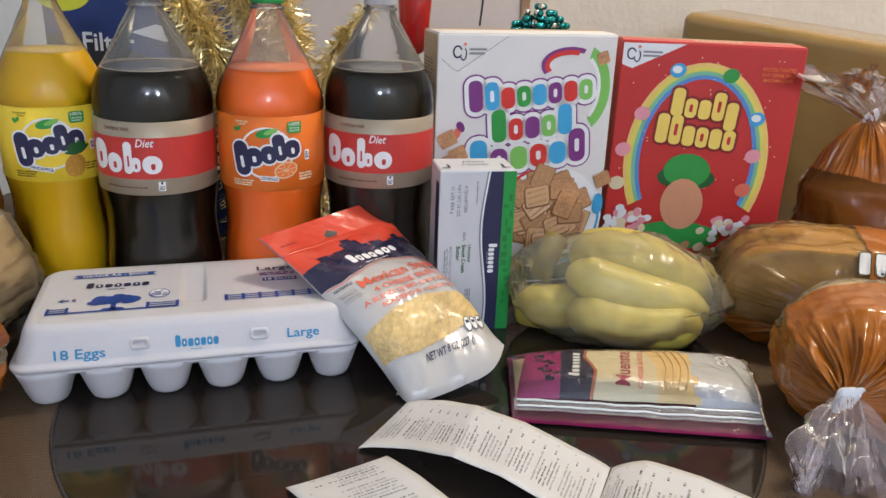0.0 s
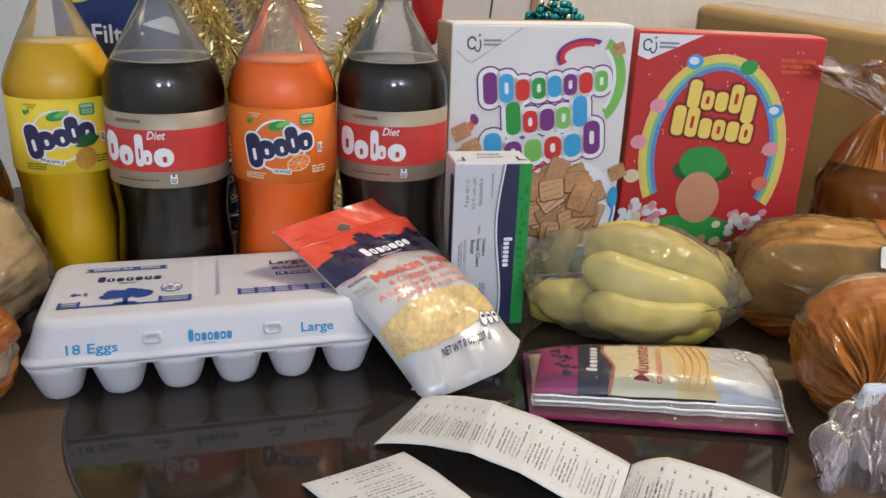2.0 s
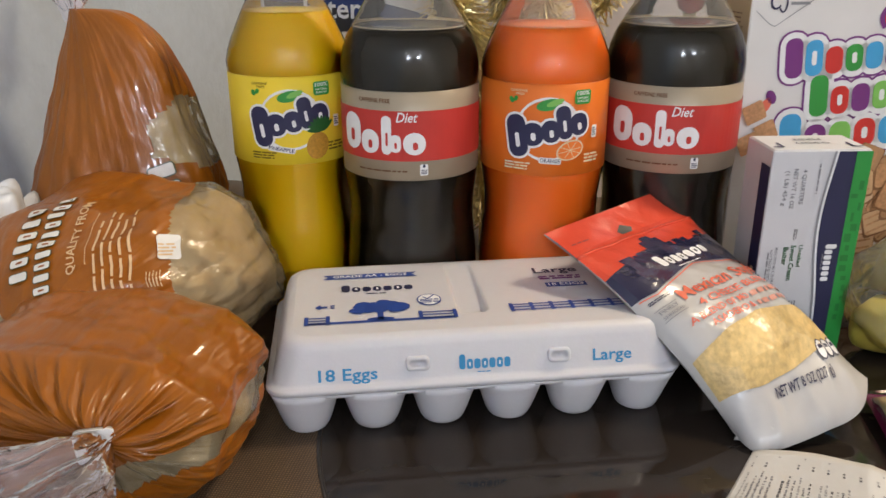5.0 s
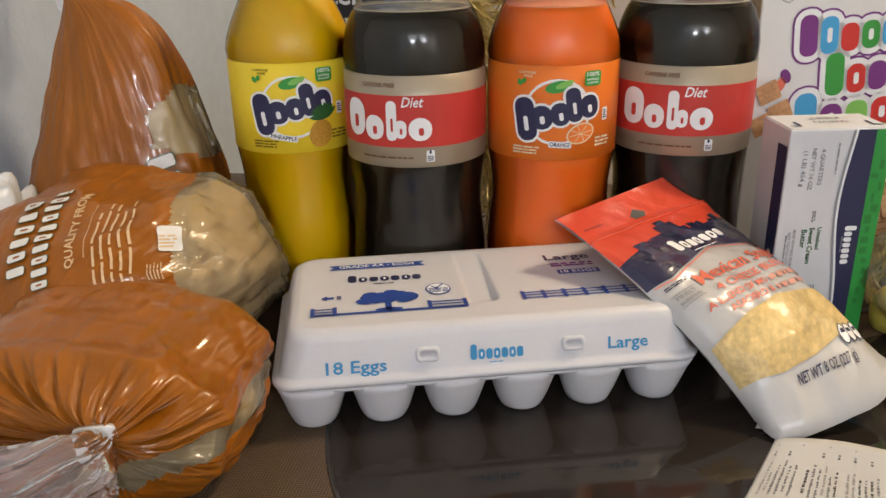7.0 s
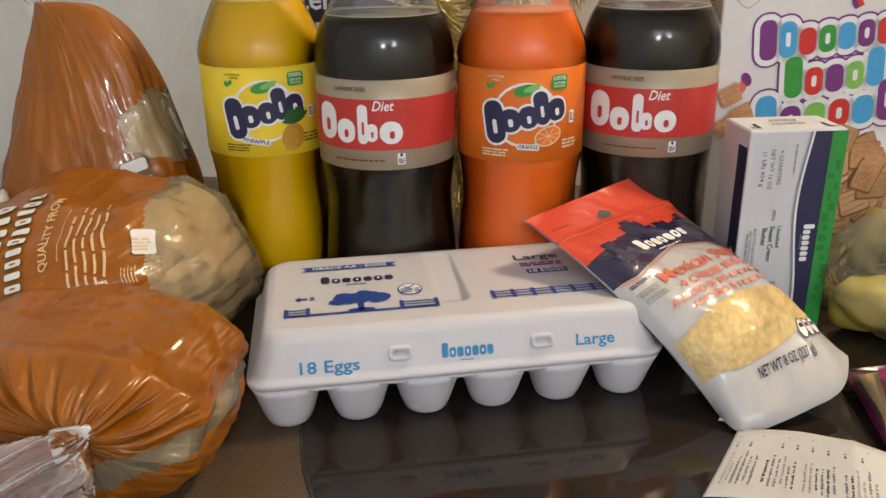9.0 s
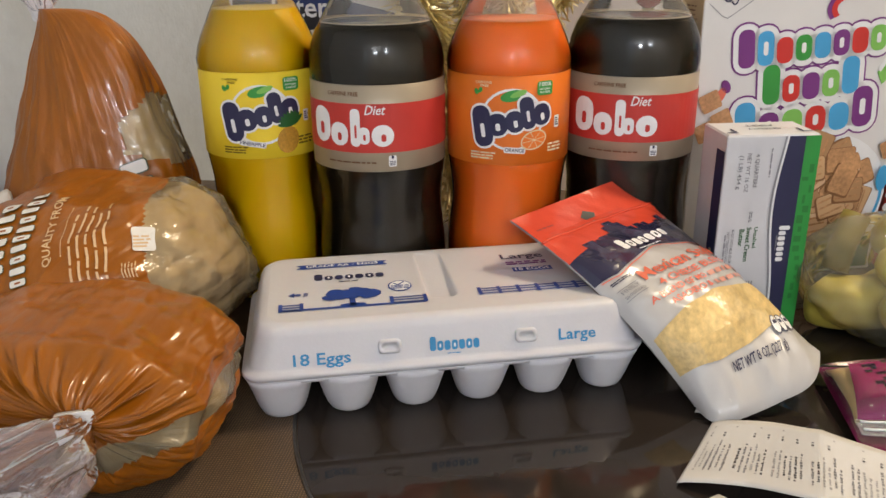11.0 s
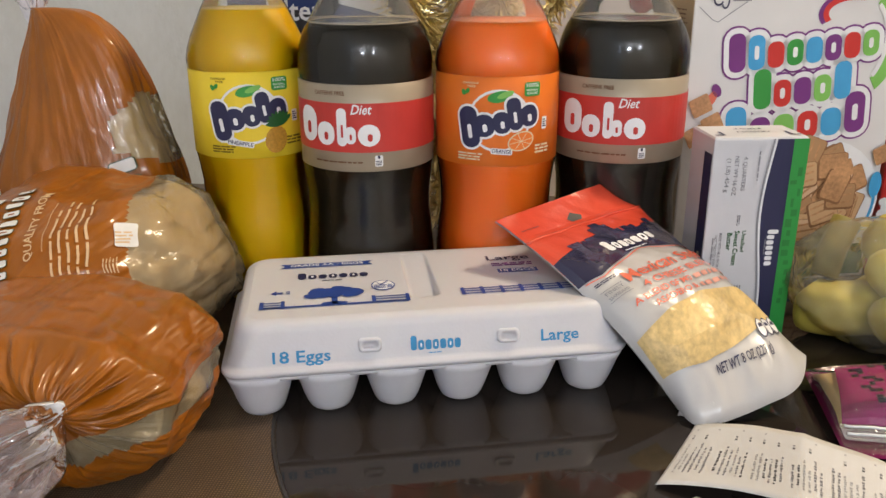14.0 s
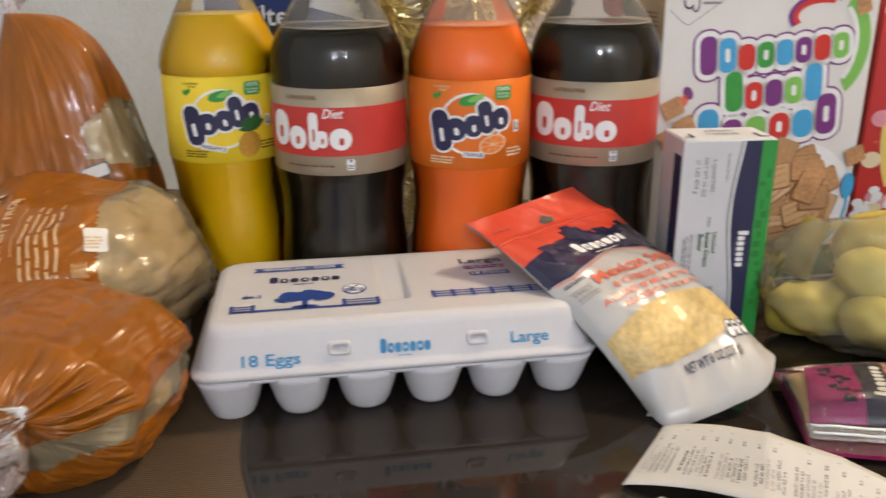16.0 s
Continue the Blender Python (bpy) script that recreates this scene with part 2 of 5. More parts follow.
class Print:
    """Flat printing in u, v metres, laid on a surface in thin layers."""

    def __init__(self, seed=1):
        self.items, self.mats, self.rnd = [], [], random.Random(seed)

    def put(self, verts, faces, m, layer):
        if m not in self.mats:
            self.mats.append(m)
        self.items.append((verts, faces, self.mats.index(m), layer))
        return self

    def poly(self, pts, m, layer=0):
        return self.put(list(pts), [tuple(range(len(pts)))], m, layer)

    def rect(self, u, v, w, h, m, layer=0, rot=0.0, r=0.0):
        pts = rounded(w, h, min(r, w / 2.01, h / 2.01), 4) if r else [(-w / 2, -h / 2), (w / 2, -h / 2), (w / 2, h / 2), (-w / 2, h / 2)]
        c, s = math.cos(radians(rot)), math.sin(radians(rot))
        return self.poly([(u + x * c - y * s, v + x * s + y * c) for x, y in pts], m, layer)

    def ell(self, u, v, a, b, m, layer=0, rot=0.0, n=28):
        c, s = math.cos(radians(rot)), math.sin(radians(rot))
        return self.poly([(u + a * math.cos(q) * c - b * math.sin(q) * s, v + a * math.cos(q) * s + b * math.sin(q) * c) for q in (2 * math.pi * k / n for k in range(n))], m, layer)

    def arc(self, u, v, a, b, wide, a0, a1, m, layer=0, n=30):
        verts, faces = [], []
        for k in range(n + 1):
            q = radians(a0 + (a1 - a0) * k / n)
            verts += [(u + (a - wide / 2) * math.cos(q), v + (b - wide / 2) * math.sin(q)), (u + (a + wide / 2) * math.cos(q), v + (b + wide / 2) * math.sin(q))]
        for k in range(n):
            faces.append((2 * k, 2 * k + 1, 2 * k + 3, 2 * k + 2))
        return self.put(verts, faces, m, layer)

    def line(self, pts, wide, m, layer=0):
        for (x0, y0), (x1, y1) in zip(pts, pts[1:]):
            self.rect((x0 + x1) / 2, (y0 + y1) / 2, math.hypot(x1 - x0, y1 - y0) + wide * 0.6, wide, m, layer, math.degrees(math.atan2(y1 - y0, x1 - x0)))
        return self

    def text(self, s, u, v, width, m, layer=1, rot=0.0, tall=None, lean=0.0):
        """A line of readable words, fitted to the width; tall sets the height of its capitals."""
        vs, fs = glyphs(s)
        x0, x1 = min(p.x for p in vs), max(p.x for p in vs)
        k = width / (x1 - x0)
        ky = tall / 0.7 if tall else k
        c, q = math.cos(radians(rot)), math.sin(radians(rot))
        pts = []
        for p in vs:
            x, y = (p.x - (x0 + x1) / 2) * k + lean * p.y * ky, p.y * ky
            pts.append((u + x * c - y * q, v + x * q + y * c))
        return self.put(pts, fs, m, layer)

    def bars(self, u, v, w, h, rows, m, layer=1, rot=0.0, fill=0.55, ragged=0.25, word=3.0):
        """Small print that cannot be read: rows of short bars."""
        c, s = math.cos(radians(rot)), math.sin(radians(rot))
        pitch = h / rows
        for r in range(rows):
            y = h / 2 - (r + 0.5) * pitch
            x, end = -w / 2, w / 2 - self.rnd.random() * ragged * w
            while x < end - pitch * 0.5:
                n = min(pitch * word * self.rnd.uniform(0.4, 1.4), end - x)
                cx = x + n / 2
                self.rect(u + cx * c - y * s, v + cx * s + y * c, n, pitch * fill, m, layer, rot)
                x += n + pitch * 0.45
        return self

    def blocks(self, u, v, w, h, heights, colours, layer=1, rot=0.0, outline=(), gap=0.12, r=0.35, wobble=0.0, hole=None):
        """A brand's lettering as plain rounded blocks in its colours, with outlines beneath."""
        n = len(heights)
        step = w / n
        c, s = math.cos(radians(rot)), math.sin(radians(rot))
        for i, (lo, hi) in enumerate(heights):
            cx, cy, bh = -w / 2 + (i + 0.5) * step, (lo + hi - 1) / 2 * h, (hi - lo) * h
            cy += wobble * self.rnd.uniform(-1, 1)
            x, y = u + cx * c - cy * s, v + cx * s + cy * c
            bw = step * (1 - gap)
            for k, (grow, om) in enumerate(outline):
                self.rect(x, y, bw + 2 * grow, bh + 2 * grow, om, layer + k, rot, r * step + grow)
            self.rect(x, y, bw, bh, colours[i % len(colours)], layer + len(outline), rot, r * step)
            if hole and i % 2:
                self.rect(x, y, bw * 0.28, bh * 0.4, hole, layer + len(outline) + 1, rot, bw * 0.13)
        return self

    def word(self, u, v, w, h, spec, m, layer=1, rot=0.0, outline=None, grow=0.0015, slit=None, r=0.4):
        """A brand's lettering as plain rounded slabs: spec gives each one's left, right, foot and head in 0..1."""
        c, s = math.cos(radians(rot)), math.sin(radians(rot))
        for k, (x0, x1, lo, hi) in enumerate(spec):
            x, y, bw, bh = ((x0 + x1) / 2 - 0.5) * w, ((lo + hi) / 2 - 0.5) * h, (x1 - x0) * w, (hi - lo) * h
            px, py = u + x * c - y * s, v + x * s + y * c
            if outline:
                self.rect(px, py, bw + 2 * grow, bh + 2 * grow, outline, layer, rot, r * min(bw, bh) + grow)
            self.rect(px, py, bw, bh, m, layer + 1 + 0.1 * k, rot, r * min(bw, bh))
            if slit and bh > 0.3 * h:
                self.rect(px + 0.04 * bw, py - 0.1 * bh, bw * 0.22, bh * 0.34, slit, layer + 2.5, rot, bw * 0.1)
        return self

    def build(self, name, parent, fn, step=0.0, lift=0.0004, rise=0.00018, label=""):
        bm = bmesh.new()
        for verts, faces, mi, layer in self.items:
            vs = [bm.verts.new((p[0], p[1], lift + rise * layer)) for p in verts]
            for f in faces:
                try:
                    bm.faces.new([vs[i] for i in f]).material_index = mi
                except ValueError:
                    pass
        if step:
            for axis in (0, 1):
                lo, hi = min(v.co[axis] for v in bm.verts), max(v.co[axis] for v in bm.verts)
                for k in range(math.floor(lo / step) + 1, math.ceil(hi / step)):
                    no = Vector((axis == 0, axis == 1, 0))
                    bmesh.ops.bisect_plane(bm, geom=bm.verts[:] + bm.edges[:] + bm.faces[:], plane_co=no * k * step, plane_no=no)
        bmesh.ops.triangulate(bm, faces=bm.faces[:])
        for v in bm.verts:
            v.co = fn(v.co.x, v.co.y, v.co.z)
        return part(name, bm, self.mats, parent, label, smooth=False)


# ---- the room ----
WALL = mat("wall_paint", (0.66, 0.59, 0.50), 0.75, vary=0.06, scale=45, bump=0.5, bump_scale=110)
WALL_COOL = mat("wall_paint_white", (0.53, 0.60, 0.69), 0.8, vary=0.07, scale=60, bump=0.5, bump_scale=160)


def slab(name, lo, hi, m, label, category):
    return tagged(part(name, boxed(lo, hi), m, None, label, smooth=False), label, category, kind="structure")


slab("wall_back", (-0.62, 1.62, -0.75), (2.3, 1.74, 1.72), WALL, "beige textured plaster wall behind the table", "wall")
slab("wall_left", (-0.74, -4.2, -0.75), (-0.62, 1.74, 1.72), WALL_COOL, "off-white textured plaster wall beside the table", "wall")
slab("wall_right", (2.3, -4.2, -0.75), (2.42, 1.74, 1.72), WALL, "beige plaster wall", "wall")
slab("wall_front", (-0.62, -4.2, -0.75), (2.3, -4.08, 1.72), WALL, "beige plaster wall", "wall")
slab("ceiling", (-0.74, -4.2, 1.72), (2.42, 1.74, 1.82), mat("ceiling_paint", (0.7, 0.67, 0.62), 0.85, bump=0.3, bump_scale=80), "off-white painted ceiling", "ceiling")
slab("floor", (-0.74, -4.2, -0.85), (2.42, 1.74, -0.75), mat("floor_tile", (0.3, 0.24, 0.18), 0.45, vary=0.2, scale=12), "brown tiled floor", "floor")

# ---- table, cloth and glass ----
CLOTH = weave("burlap", (0.20, 0.120, 0.056), (0.055, 0.032, 0.015), 170, 0.8, 0.35)
GLASS = mat("dark_glass", (0.022, 0.017, 0.014), 0.06, vary=0.3, scale=9, bump=0.0, coat=0.0, spec=0.34)
WOOD = mat("dark_wood", (0.07, 0.035, 0.02), 0.4, vary=0.3, scale=25, stretch=(1, 8, 8), bump=0.2)
table = thing("table", pose(0.05, 0.72, -0.75), "dark wooden dining table under a burlap cloth and glass", "table")
part("tabletop", boxed((-0.66, -0.46, 0.70), (0.57, 0.46, 0.7465), 0.006), WOOD, table)
for sx, sy in ((-0.6, -0.4), (0.51, -0.4), (-0.6, 0.40), (0.51, 0.40)):
    part("leg", boxed((sx - 0.035, sy - 0.035, 0), (sx + 0.035, sy + 0.035, 0.70), 0.005), WOOD, table)
cloth = part("tablecloth", sheet(lambda u, v: Vector((-0.61 + 1.23 * u, 0.262 + 0.916 * v, -0.0004 + 0.0001 * noise.noise((u * 9, v * 9, 0)))), 60, 40, 0.001), CLOTH, None)
tagged(cloth, "coarse brown burlap cloth spread over the table", "tablecloth")
disc = thing("glass_plate", pose(-0.004, 0.692, 0.0), "round black glass plate lying on the burlap cloth", "glass plate")
part("plate", lathe([(0.2830, -0.0004), (0.2830, -0.0002), (0.2829, 0.0)], 96), GLASS, disc, smooth=False)
part("rim", hoop([(0.2832, -0.0004), (0.2862, -0.0004), (0.2860, -0.0001), (0.2832, 0.0)], 96), mat("glass_rim", (0.03, 0.026, 0.022), 0.15, bump=0), disc, "ground glass edge")


# ---- bottles ----
def bottle(place, turn, contour, liquid, level, cap_mat, label_text, flavour):
    th = thing("soda_bottle", pose(place[0], place[1], 0.0, 0, 0, turn), label_text, "bottle", "row of soda bottles")
    shell = film("pet_clear", (0.97, 0.97, 0.96), 0.13, 0.2, 30, 0.05, 1.4)
    prof = [(0.020, 0.004), (0.036, 0.0), (0.046, 0.006)] + contour
    last = [q for q in prof if q[1] >= level][0]
    prev = [q for q in prof if q[1] < level][-1]
    k = (level - prev[1]) / (last[1] - prev[1])
    rl = prev[0] + k * (last[0] - prev[0])
    bm = bmesh.new()
    loft(bm, [[(r * math.cos(2 * math.pi * i / 64), r * math.sin(2 * math.pi * i / 64), z) for i in range(64)] for r, z in [(rl, level)] + [q for q in prof if q[1] > level]], False, False)
    part("shell", bm, shell, th, "clear plastic shoulder and neck")
    bm = bmesh.new()
    loft(bm, [[(r * math.cos(2 * math.pi * i / 64), r * math.sin(2 * math.pi * i / 64), z) for i in range(64)] for r, z in [q for q in prof[2:] if q[1] < level] + [(rl, level)]], False, False)
    part("wall", bm, film("pet_wall", (0.99, 0.99, 0.98), 0.0, 0.12, 30, 0.04, 1.42), th, "clear plastic bottle wall")
    part("drink", lathe([(q[0] - 0.0010, q[1] + (0.0004 if q[1] < 0.005 else 0)) for q in prof if q[1] < level] + [(rl - 0.0013, level - 0.0002), (rl - 0.0035, level - 0.0008)], 64), liquid, th, flavour + " drink filled to the shoulder")
    if flavour == "cola":
        foam = hoop([(rl - 0.0020, level + 0.0001), (rl - 0.0008, level + 0.0001), (rl - 0.0006, level + 0.0007), (rl - 0.0012, level + 0.0009), (rl - 0.0020, level + 0.0004)], 64)
        part("foam_ring", foam, mat("foam_cola", (0.5, 0.38, 0.22), 0.6), th)
    ring = hoop([(0.0125, 0.2905), (0.0165, 0.291), (0.0165, 0.2935), (0.0125, 0.294)], 40)
    part("neck_ring", ring, shell, th)
    n = 60
    rings = []
    for z, s in ((0.296, 0), (0.2975, 1), (0.311, 1), (0.3135, 0), (0.3142, -1)):
        rings.append([((0.0150 - (0.0015 if s < 0 else 0) + (0.0004 if s > 0 and i % 2 else 0)) * math.cos(2 * math.pi * i / n), (0.0150 - (0.0015 if s < 0 else 0) + (0.0004 if s > 0 and i % 2 else 0)) * math.sin(2 * math.pi * i / n), z) for i in range(n)])
    bm = bmesh.new()
    loft(bm, rings)
    part("cap", bm, cap_mat, th, "ribbed screw cap")
    return th


def wrap(th, name, radius, lo, hi, m, lift=0.0005):
    """A label sleeve round a bottle."""
    rr = radius + lift
    return part(name, lathe([(rr - 0.0006, lo), (rr, lo + 0.0003), (rr, hi - 0.0003), (rr - 0.0006, hi)], 72), m, th, "printed plastic label")


def round_map(radius, up=0.0):
    return lambda u, v, o: Vector(((radius + o) * math.sin(u / radius), -(radius + o) * math.cos(u / radius), v + up))


COLA = mat("cola", (0.0155, 0.0125, 0.0085), 0.12, vary=0.2, bump=0.05, bump_scale=30, spec=0.3)
PINEAPPLE = mat("pineapple_soda", (0.74, 0.46, 0.004), 0.4, vary=0.12, scale=9, bump=0.05, bump_scale=30, spec=0.3, sss=0.5)
ORANGEADE = mat("orange_soda", (1.0, 0.205, 0.018), 0.4, vary=0.12, scale=9, bump=0.05, bump_scale=30, spec=0.3, sss=0.5)
SILVER = mat("cap_silver", (0.45, 0.45, 0.47), 0.35, metal=0.3, bump=0)
CAP_GREEN = mat("cap_green", (0.02, 0.25, 0.06), 0.35, bump=0)
COLA_SHAPE = [(0.0525, 0.018), (0.0535, 0.035), (0.0532, 0.055), (0.0515, 0.075), (0.0499, 0.092), (0.0505, 0.107), (0.0526, 0.122), (0.0532, 0.129), (0.0532, 0.198), (0.0535, 0.204), (0.0532, 0.212), (0.0515, 0.222), (0.0478, 0.232), (0.0425, 0.241), (0.0355, 0.253), (0.0285, 0.265), (0.0218, 0.277), (0.0162, 0.286), (0.0138, 0.291), (0.0130, 0.298)]
FRUIT_SHAPE = [(0.0495, 0.018), (0.0505, 0.035), (0.0500, 0.055), (0.0478, 0.075), (0.0457, 0.092), (0.0460, 0.107), (0.0479, 0.122), (0.0490, 0.129), (0.0491, 0.198), (0.0499, 0.203), (0.0502, 0.208), (0.0482, 0.217), (0.0448, 0.226), (0.0406, 0.235), (0.0354, 0.246), (0.0308, 0.255), (0.0256, 0.265), (0.0206, 0.276), (0.0160, 0.285), (0.0138, 0.291), (0.0130, 0.298)]
BEIGE = mat("label_champagne", (0.36, 0.30, 0.22), 0.35, metal=0.2, vary=0.05, bump=0.05)
LABEL_RED = mat("label_red", (0.53, 0.040, 0.033), 0.35, vary=0.05, bump=0.05)


def cola(place, turn):
    th = bottle(place, turn, COLA_SHAPE, COLA, 0.2385, SILVER, "two-litre bottle of diet cola with a red and beige label", "cola")
    wrap(th, "label", 0.0532, 0.1305, 0.1965, BEIGE)
    p = Print(3)
    p.rect(0.0, 0.1588, 0.20, 0.0372, LABEL_RED, 0)
    p.text("CAFFEINE FREE", -0.017, 0.1845, 0.026, BROWN, 1, tall=0.0030)
    p.text("Diet", 0.0085, 0.1725, 0.0150, WHITE, 2, tall=0.0072, lean=0.25)
    p.word(-0.0130, 0.1600, 0.070, 0.0300, [(0, 0.27, 0.04, 0.96), (0.28, 0.50, 0.0, 0.60), (0.53, 0.64, 0.0, 0.96), (0.62, 0.74, 0.06, 0.50), (0.76, 1.0, 0.0, 0.56)], WHITE, 2, 0, slit=LABEL_RED, r=0.48)
    p.bars(-0.012, 0.1325, 0.04, 0.0022, 1, BROWN, 1, ragged=0)
    p.rect(0.0205, 0.1335, 0.006, 0.0085, WHITE, 1, r=0.001).bars(0.0205, 0.132, 0.0045, 0.004, 3, NAVY, 2, ragged=0).ell(0.0205, 0.1365, 0.001, 0.0013, NAVY, 2)
    p.build("label_print", th, round_map(0.0538, 0.0055), 0.005)
    return th


def fruit_soda(place, turn, liquid, label_mat, flavour, words, cap_mat, ring_col, ground):
    th = bottle(place, turn, FRUIT_SHAPE, liquid, 0.2470 if flavour == "pineapple" else 0.2390, cap_mat, "two-litre bottle of " + flavour + " soda with a bright " + words[1] + " label", flavour)
    wrap(th, "label", 0.0493, 0.1315, 0.2005, label_mat)
    p = Print(5)
    p.ell(-0.001, 0.1535, 0.0225, 0.0215, ring_col, 1).ell(-0.001, 0.1535, 0.0207, 0.0197, ground, 2)
    p.ell(-0.001, 0.1700, 0.0085, 0.0038, GREEN, 3, rot=12).ell(0.003, 0.1715, 0.006, 0.002, LIME, 4, rot=20)
    p.word(-0.001, 0.1535, 0.0560, 0.0310, [(0, 0.24, 0.0, 0.92), (0.18, 0.44, 0.20, 0.70), (0.42, 0.64, 0.22, 0.70), (0.61, 0.79, 0.24, 0.96), (0.76, 1.0, 0.26, 0.74)], NAVY, 4, 9, WHITE, 0.0016, slit=WHITE, r=0.46)
    if flavour == "pineapple":
        p.ell(0.0175, 0.1345, 0.0082, 0.0098, mat("ink_fruit", (0.5, 0.25, 0.03), 0.4, vary=0.4, scale=400, bump=0), 6, rot=-18)
        for k in range(9):
            a = 40 + k * 17
            p.ell(0.0212 + 0.0055 * math.cos(radians(a)), 0.1450 + 0.0050 * math.sin(radians(a)), 0.0056, 0.0016, DEEP, 7 + 0.1 * k, rot=a)
        p.rect(-0.0085, 0.1330, 0.0195, 0.0042, WHITE, 4, rot=-9, r=0.001).text("PINEAPPLE", -0.0085, 0.1330, 0.0180, NAVY, 5, rot=-9, tall=0.0026)
    else:
        p.ell(0.0145, 0.1395, 0.0098, 0.0066, PALE, 6, rot=18).ell(0.0145, 0.1395, 0.0088, 0.0057, ORANGE, 7, rot=18)
        for k in range(8):
            a = radians(45 * k + 18)
            p.line([(0.0145, 0.1395), (0.0145 + 0.0083 * math.cos(a), 0.1395 + 0.0056 * math.sin(a))], 0.0004, PALE, 8)
        p.rect(0.001, 0.1325, 0.0150, 0.0042, WHITE, 4, rot=-4, r=0.001).text("ORANGE", 0.001, 0.1325, 0.0135, NAVY, 5, rot=-4, tall=0.0027)
    p.rect(0.0225, 0.1745, 0.0125, 0.0095, GREEN, 3, r=0.002).text("100%", 0.0225, 0.1770, 0.0098, WHITE, 4, tall=0.0026)
    p.text("NATURAL", 0.0225, 0.1738, 0.0092, WHITE, 4, tall=0.0014).text("FLAVORS", 0.0225, 0.1717, 0.0084, WHITE, 4, tall=0.0014)
    p.text("CAFFEINE", -0.0215, 0.1788, 0.0120, words[0], 3, tall=0.0015).text("FREE", -0.0205, 0.1766, 0.006, words[0], 3, tall=0.0015)
    p.ell(-0.0265, 0.1725, 0.0016, 0.0022, GREEN, 3, rot=30).ell(-0.0235, 0.1735, 0.0014, 0.002, GREEN, 3, rot=-30)
    p.bars(-0.020, 0.1285, 0.022, 0.0058, 3, words[0], 3).bars(0.034, 0.133, 0.016, 0.007, 3, words[0], 3)
    p.rect(0.034, 0.1505, 0.0048, 0.0085, WHITE, 3, r=0.0008).bars(0.034, 0.1505, 0.0038, 0.006, 4, NAVY, 4, ragged=0)
    on = round_map(0.0497)
    p.build("label_print", th, lambda u, v, o: on(1.1 * u, 1.12 * (v - 0.1525) + 0.1662, o), 0.005)
    return th


LABEL_YELLOW = mat("label_yellow", (0.86, 0.63, 0.04), 0.35, vary=0.05, bump=0.05)
LABEL_ORANGE = mat("label_orange", (0.76, 0.17, 0.018), 0.35, vary=0.05, bump=0.05)
fruit_soda((-0.363, 0.842), 19, PINEAPPLE, LABEL_YELLOW, "pineapple", (ink("olive", (0.2, 0.13, 0.01)), "yellow"), SILVER, WHITE, LABEL_YELLOW)
cola((-0.2575, 0.8197), 0)
fruit_soda((-0.1539, 0.8411), 8, ORANGEADE, LABEL_ORANGE, "orange", (PALE, "orange"), CAP_GREEN, WHITE, LABEL_ORANGE)
cola((-0.0533, 0.8719), -5)

# ---- cereal boxes ----
CARD = mat("cereal_card", (0.72, 0.70, 0.68), 0.42, vary=0.04, scale=30, bump=0.05)
CARD_RED = mat("cereal_card_red", (0.52, 0.022, 0.02), 0.4, vary=0.06, scale=30, bump=0.05)
CARD_TAN = mat("cereal_card_tan", (0.50, 0.36, 0.22), 0.5, vary=0.08, scale=30, bump=0.05)
KRAFT = mat("kraft_edge", (0.42, 0.30, 0.19), 0.8, vary=0.1)
CRISP = mat("ink_crisp", (0.50, 0.26, 0.12), 0.5, vary=0.45, scale=300, bump=0)


def flat_map(m):
    return lambda u, v, o: m @ Vector((u, -o, v))


def carton_box(th, w, d, h, face, side):
    """Glued card box: body, two top flaps meeting at a seam, side panels."""
    part("body", boxed((0, 0, 0), (w, d, h - 0.001), 0.0012, 2), face, th, smooth=False)
    part("side_panel", boxed((-0.0004, 0.001, 0.001), (0.0001, d - 0.001, h - 0.002)), side, th, smooth=False)
    part("top_flap", boxed((0.0008, 0.0008, h - 0.001), (w - 0.0008, d * 0.62, h + 0.0002), 0.0003, 1), face, th, smooth=False)
    part("under_flap", boxed((0.001, d * 0.55, h - 0.001), (w - 0.001, d - 0.001, h - 0.0004)), KRAFT, th, smooth=False)


def maker_mark(p, u, v, layer):
    p.arc(u, v, 0.0042, 0.0055, 0.0016, 20, 330, NAVY, layer).arc(u + 0.006, v - 0.002, 0.003, 0.006, 0.0014, -150, 60, NAVY, layer)
    p.rect(u + 0.0075, v + 0.0075, 0.003, 0.0025, CORAL, layer, 45).bars(u + 0.022, v + 0.0005, 0.020, 0.008, 2, GREY, layer, ragged=0.2, word=5)


th = thing("cereal_box", pose(0.0025, 0.8870, 0, 0, 0, 16.5), "white cereal box with multicoloured lettering and a bowl picture", "cereal box", "cereal boxes")
carton_box(th, 0.193, 0.055, 0.271, CARD, CARD_TAN)
p = Print(11)
maker_mark(p, 0.020, 0.253, 2)
p.line([(0.004, 0.246), (0.016, 0.236), (0.021, 0.234), (0.072, 0.268)], 0.0006, GREY, 1)
C1 = [PURPLE, SKY, RED, GREEN, SKY, PURPLE, RED, LIME]
low = (0.0, 0.68)
out = ((0.0062, PURPLE), (0.0046, WHITE))
p.blocks(0.101, 0.2145, 0.138, 0.032, [(0, 1), (0, 0.9), low, low, low, low, low, low], C1, 2, 5.5, out, 0.14, 0.36, hole=WHITE)
p.blocks(0.104, 0.1815, 0.092, 0.034, [(0, 1), low, low, low, (0, 0.95)], [GREEN, RED, PURPLE, LIME, SKY], 2, 5.5, out, 0.14, 0.36, hole=WHITE)
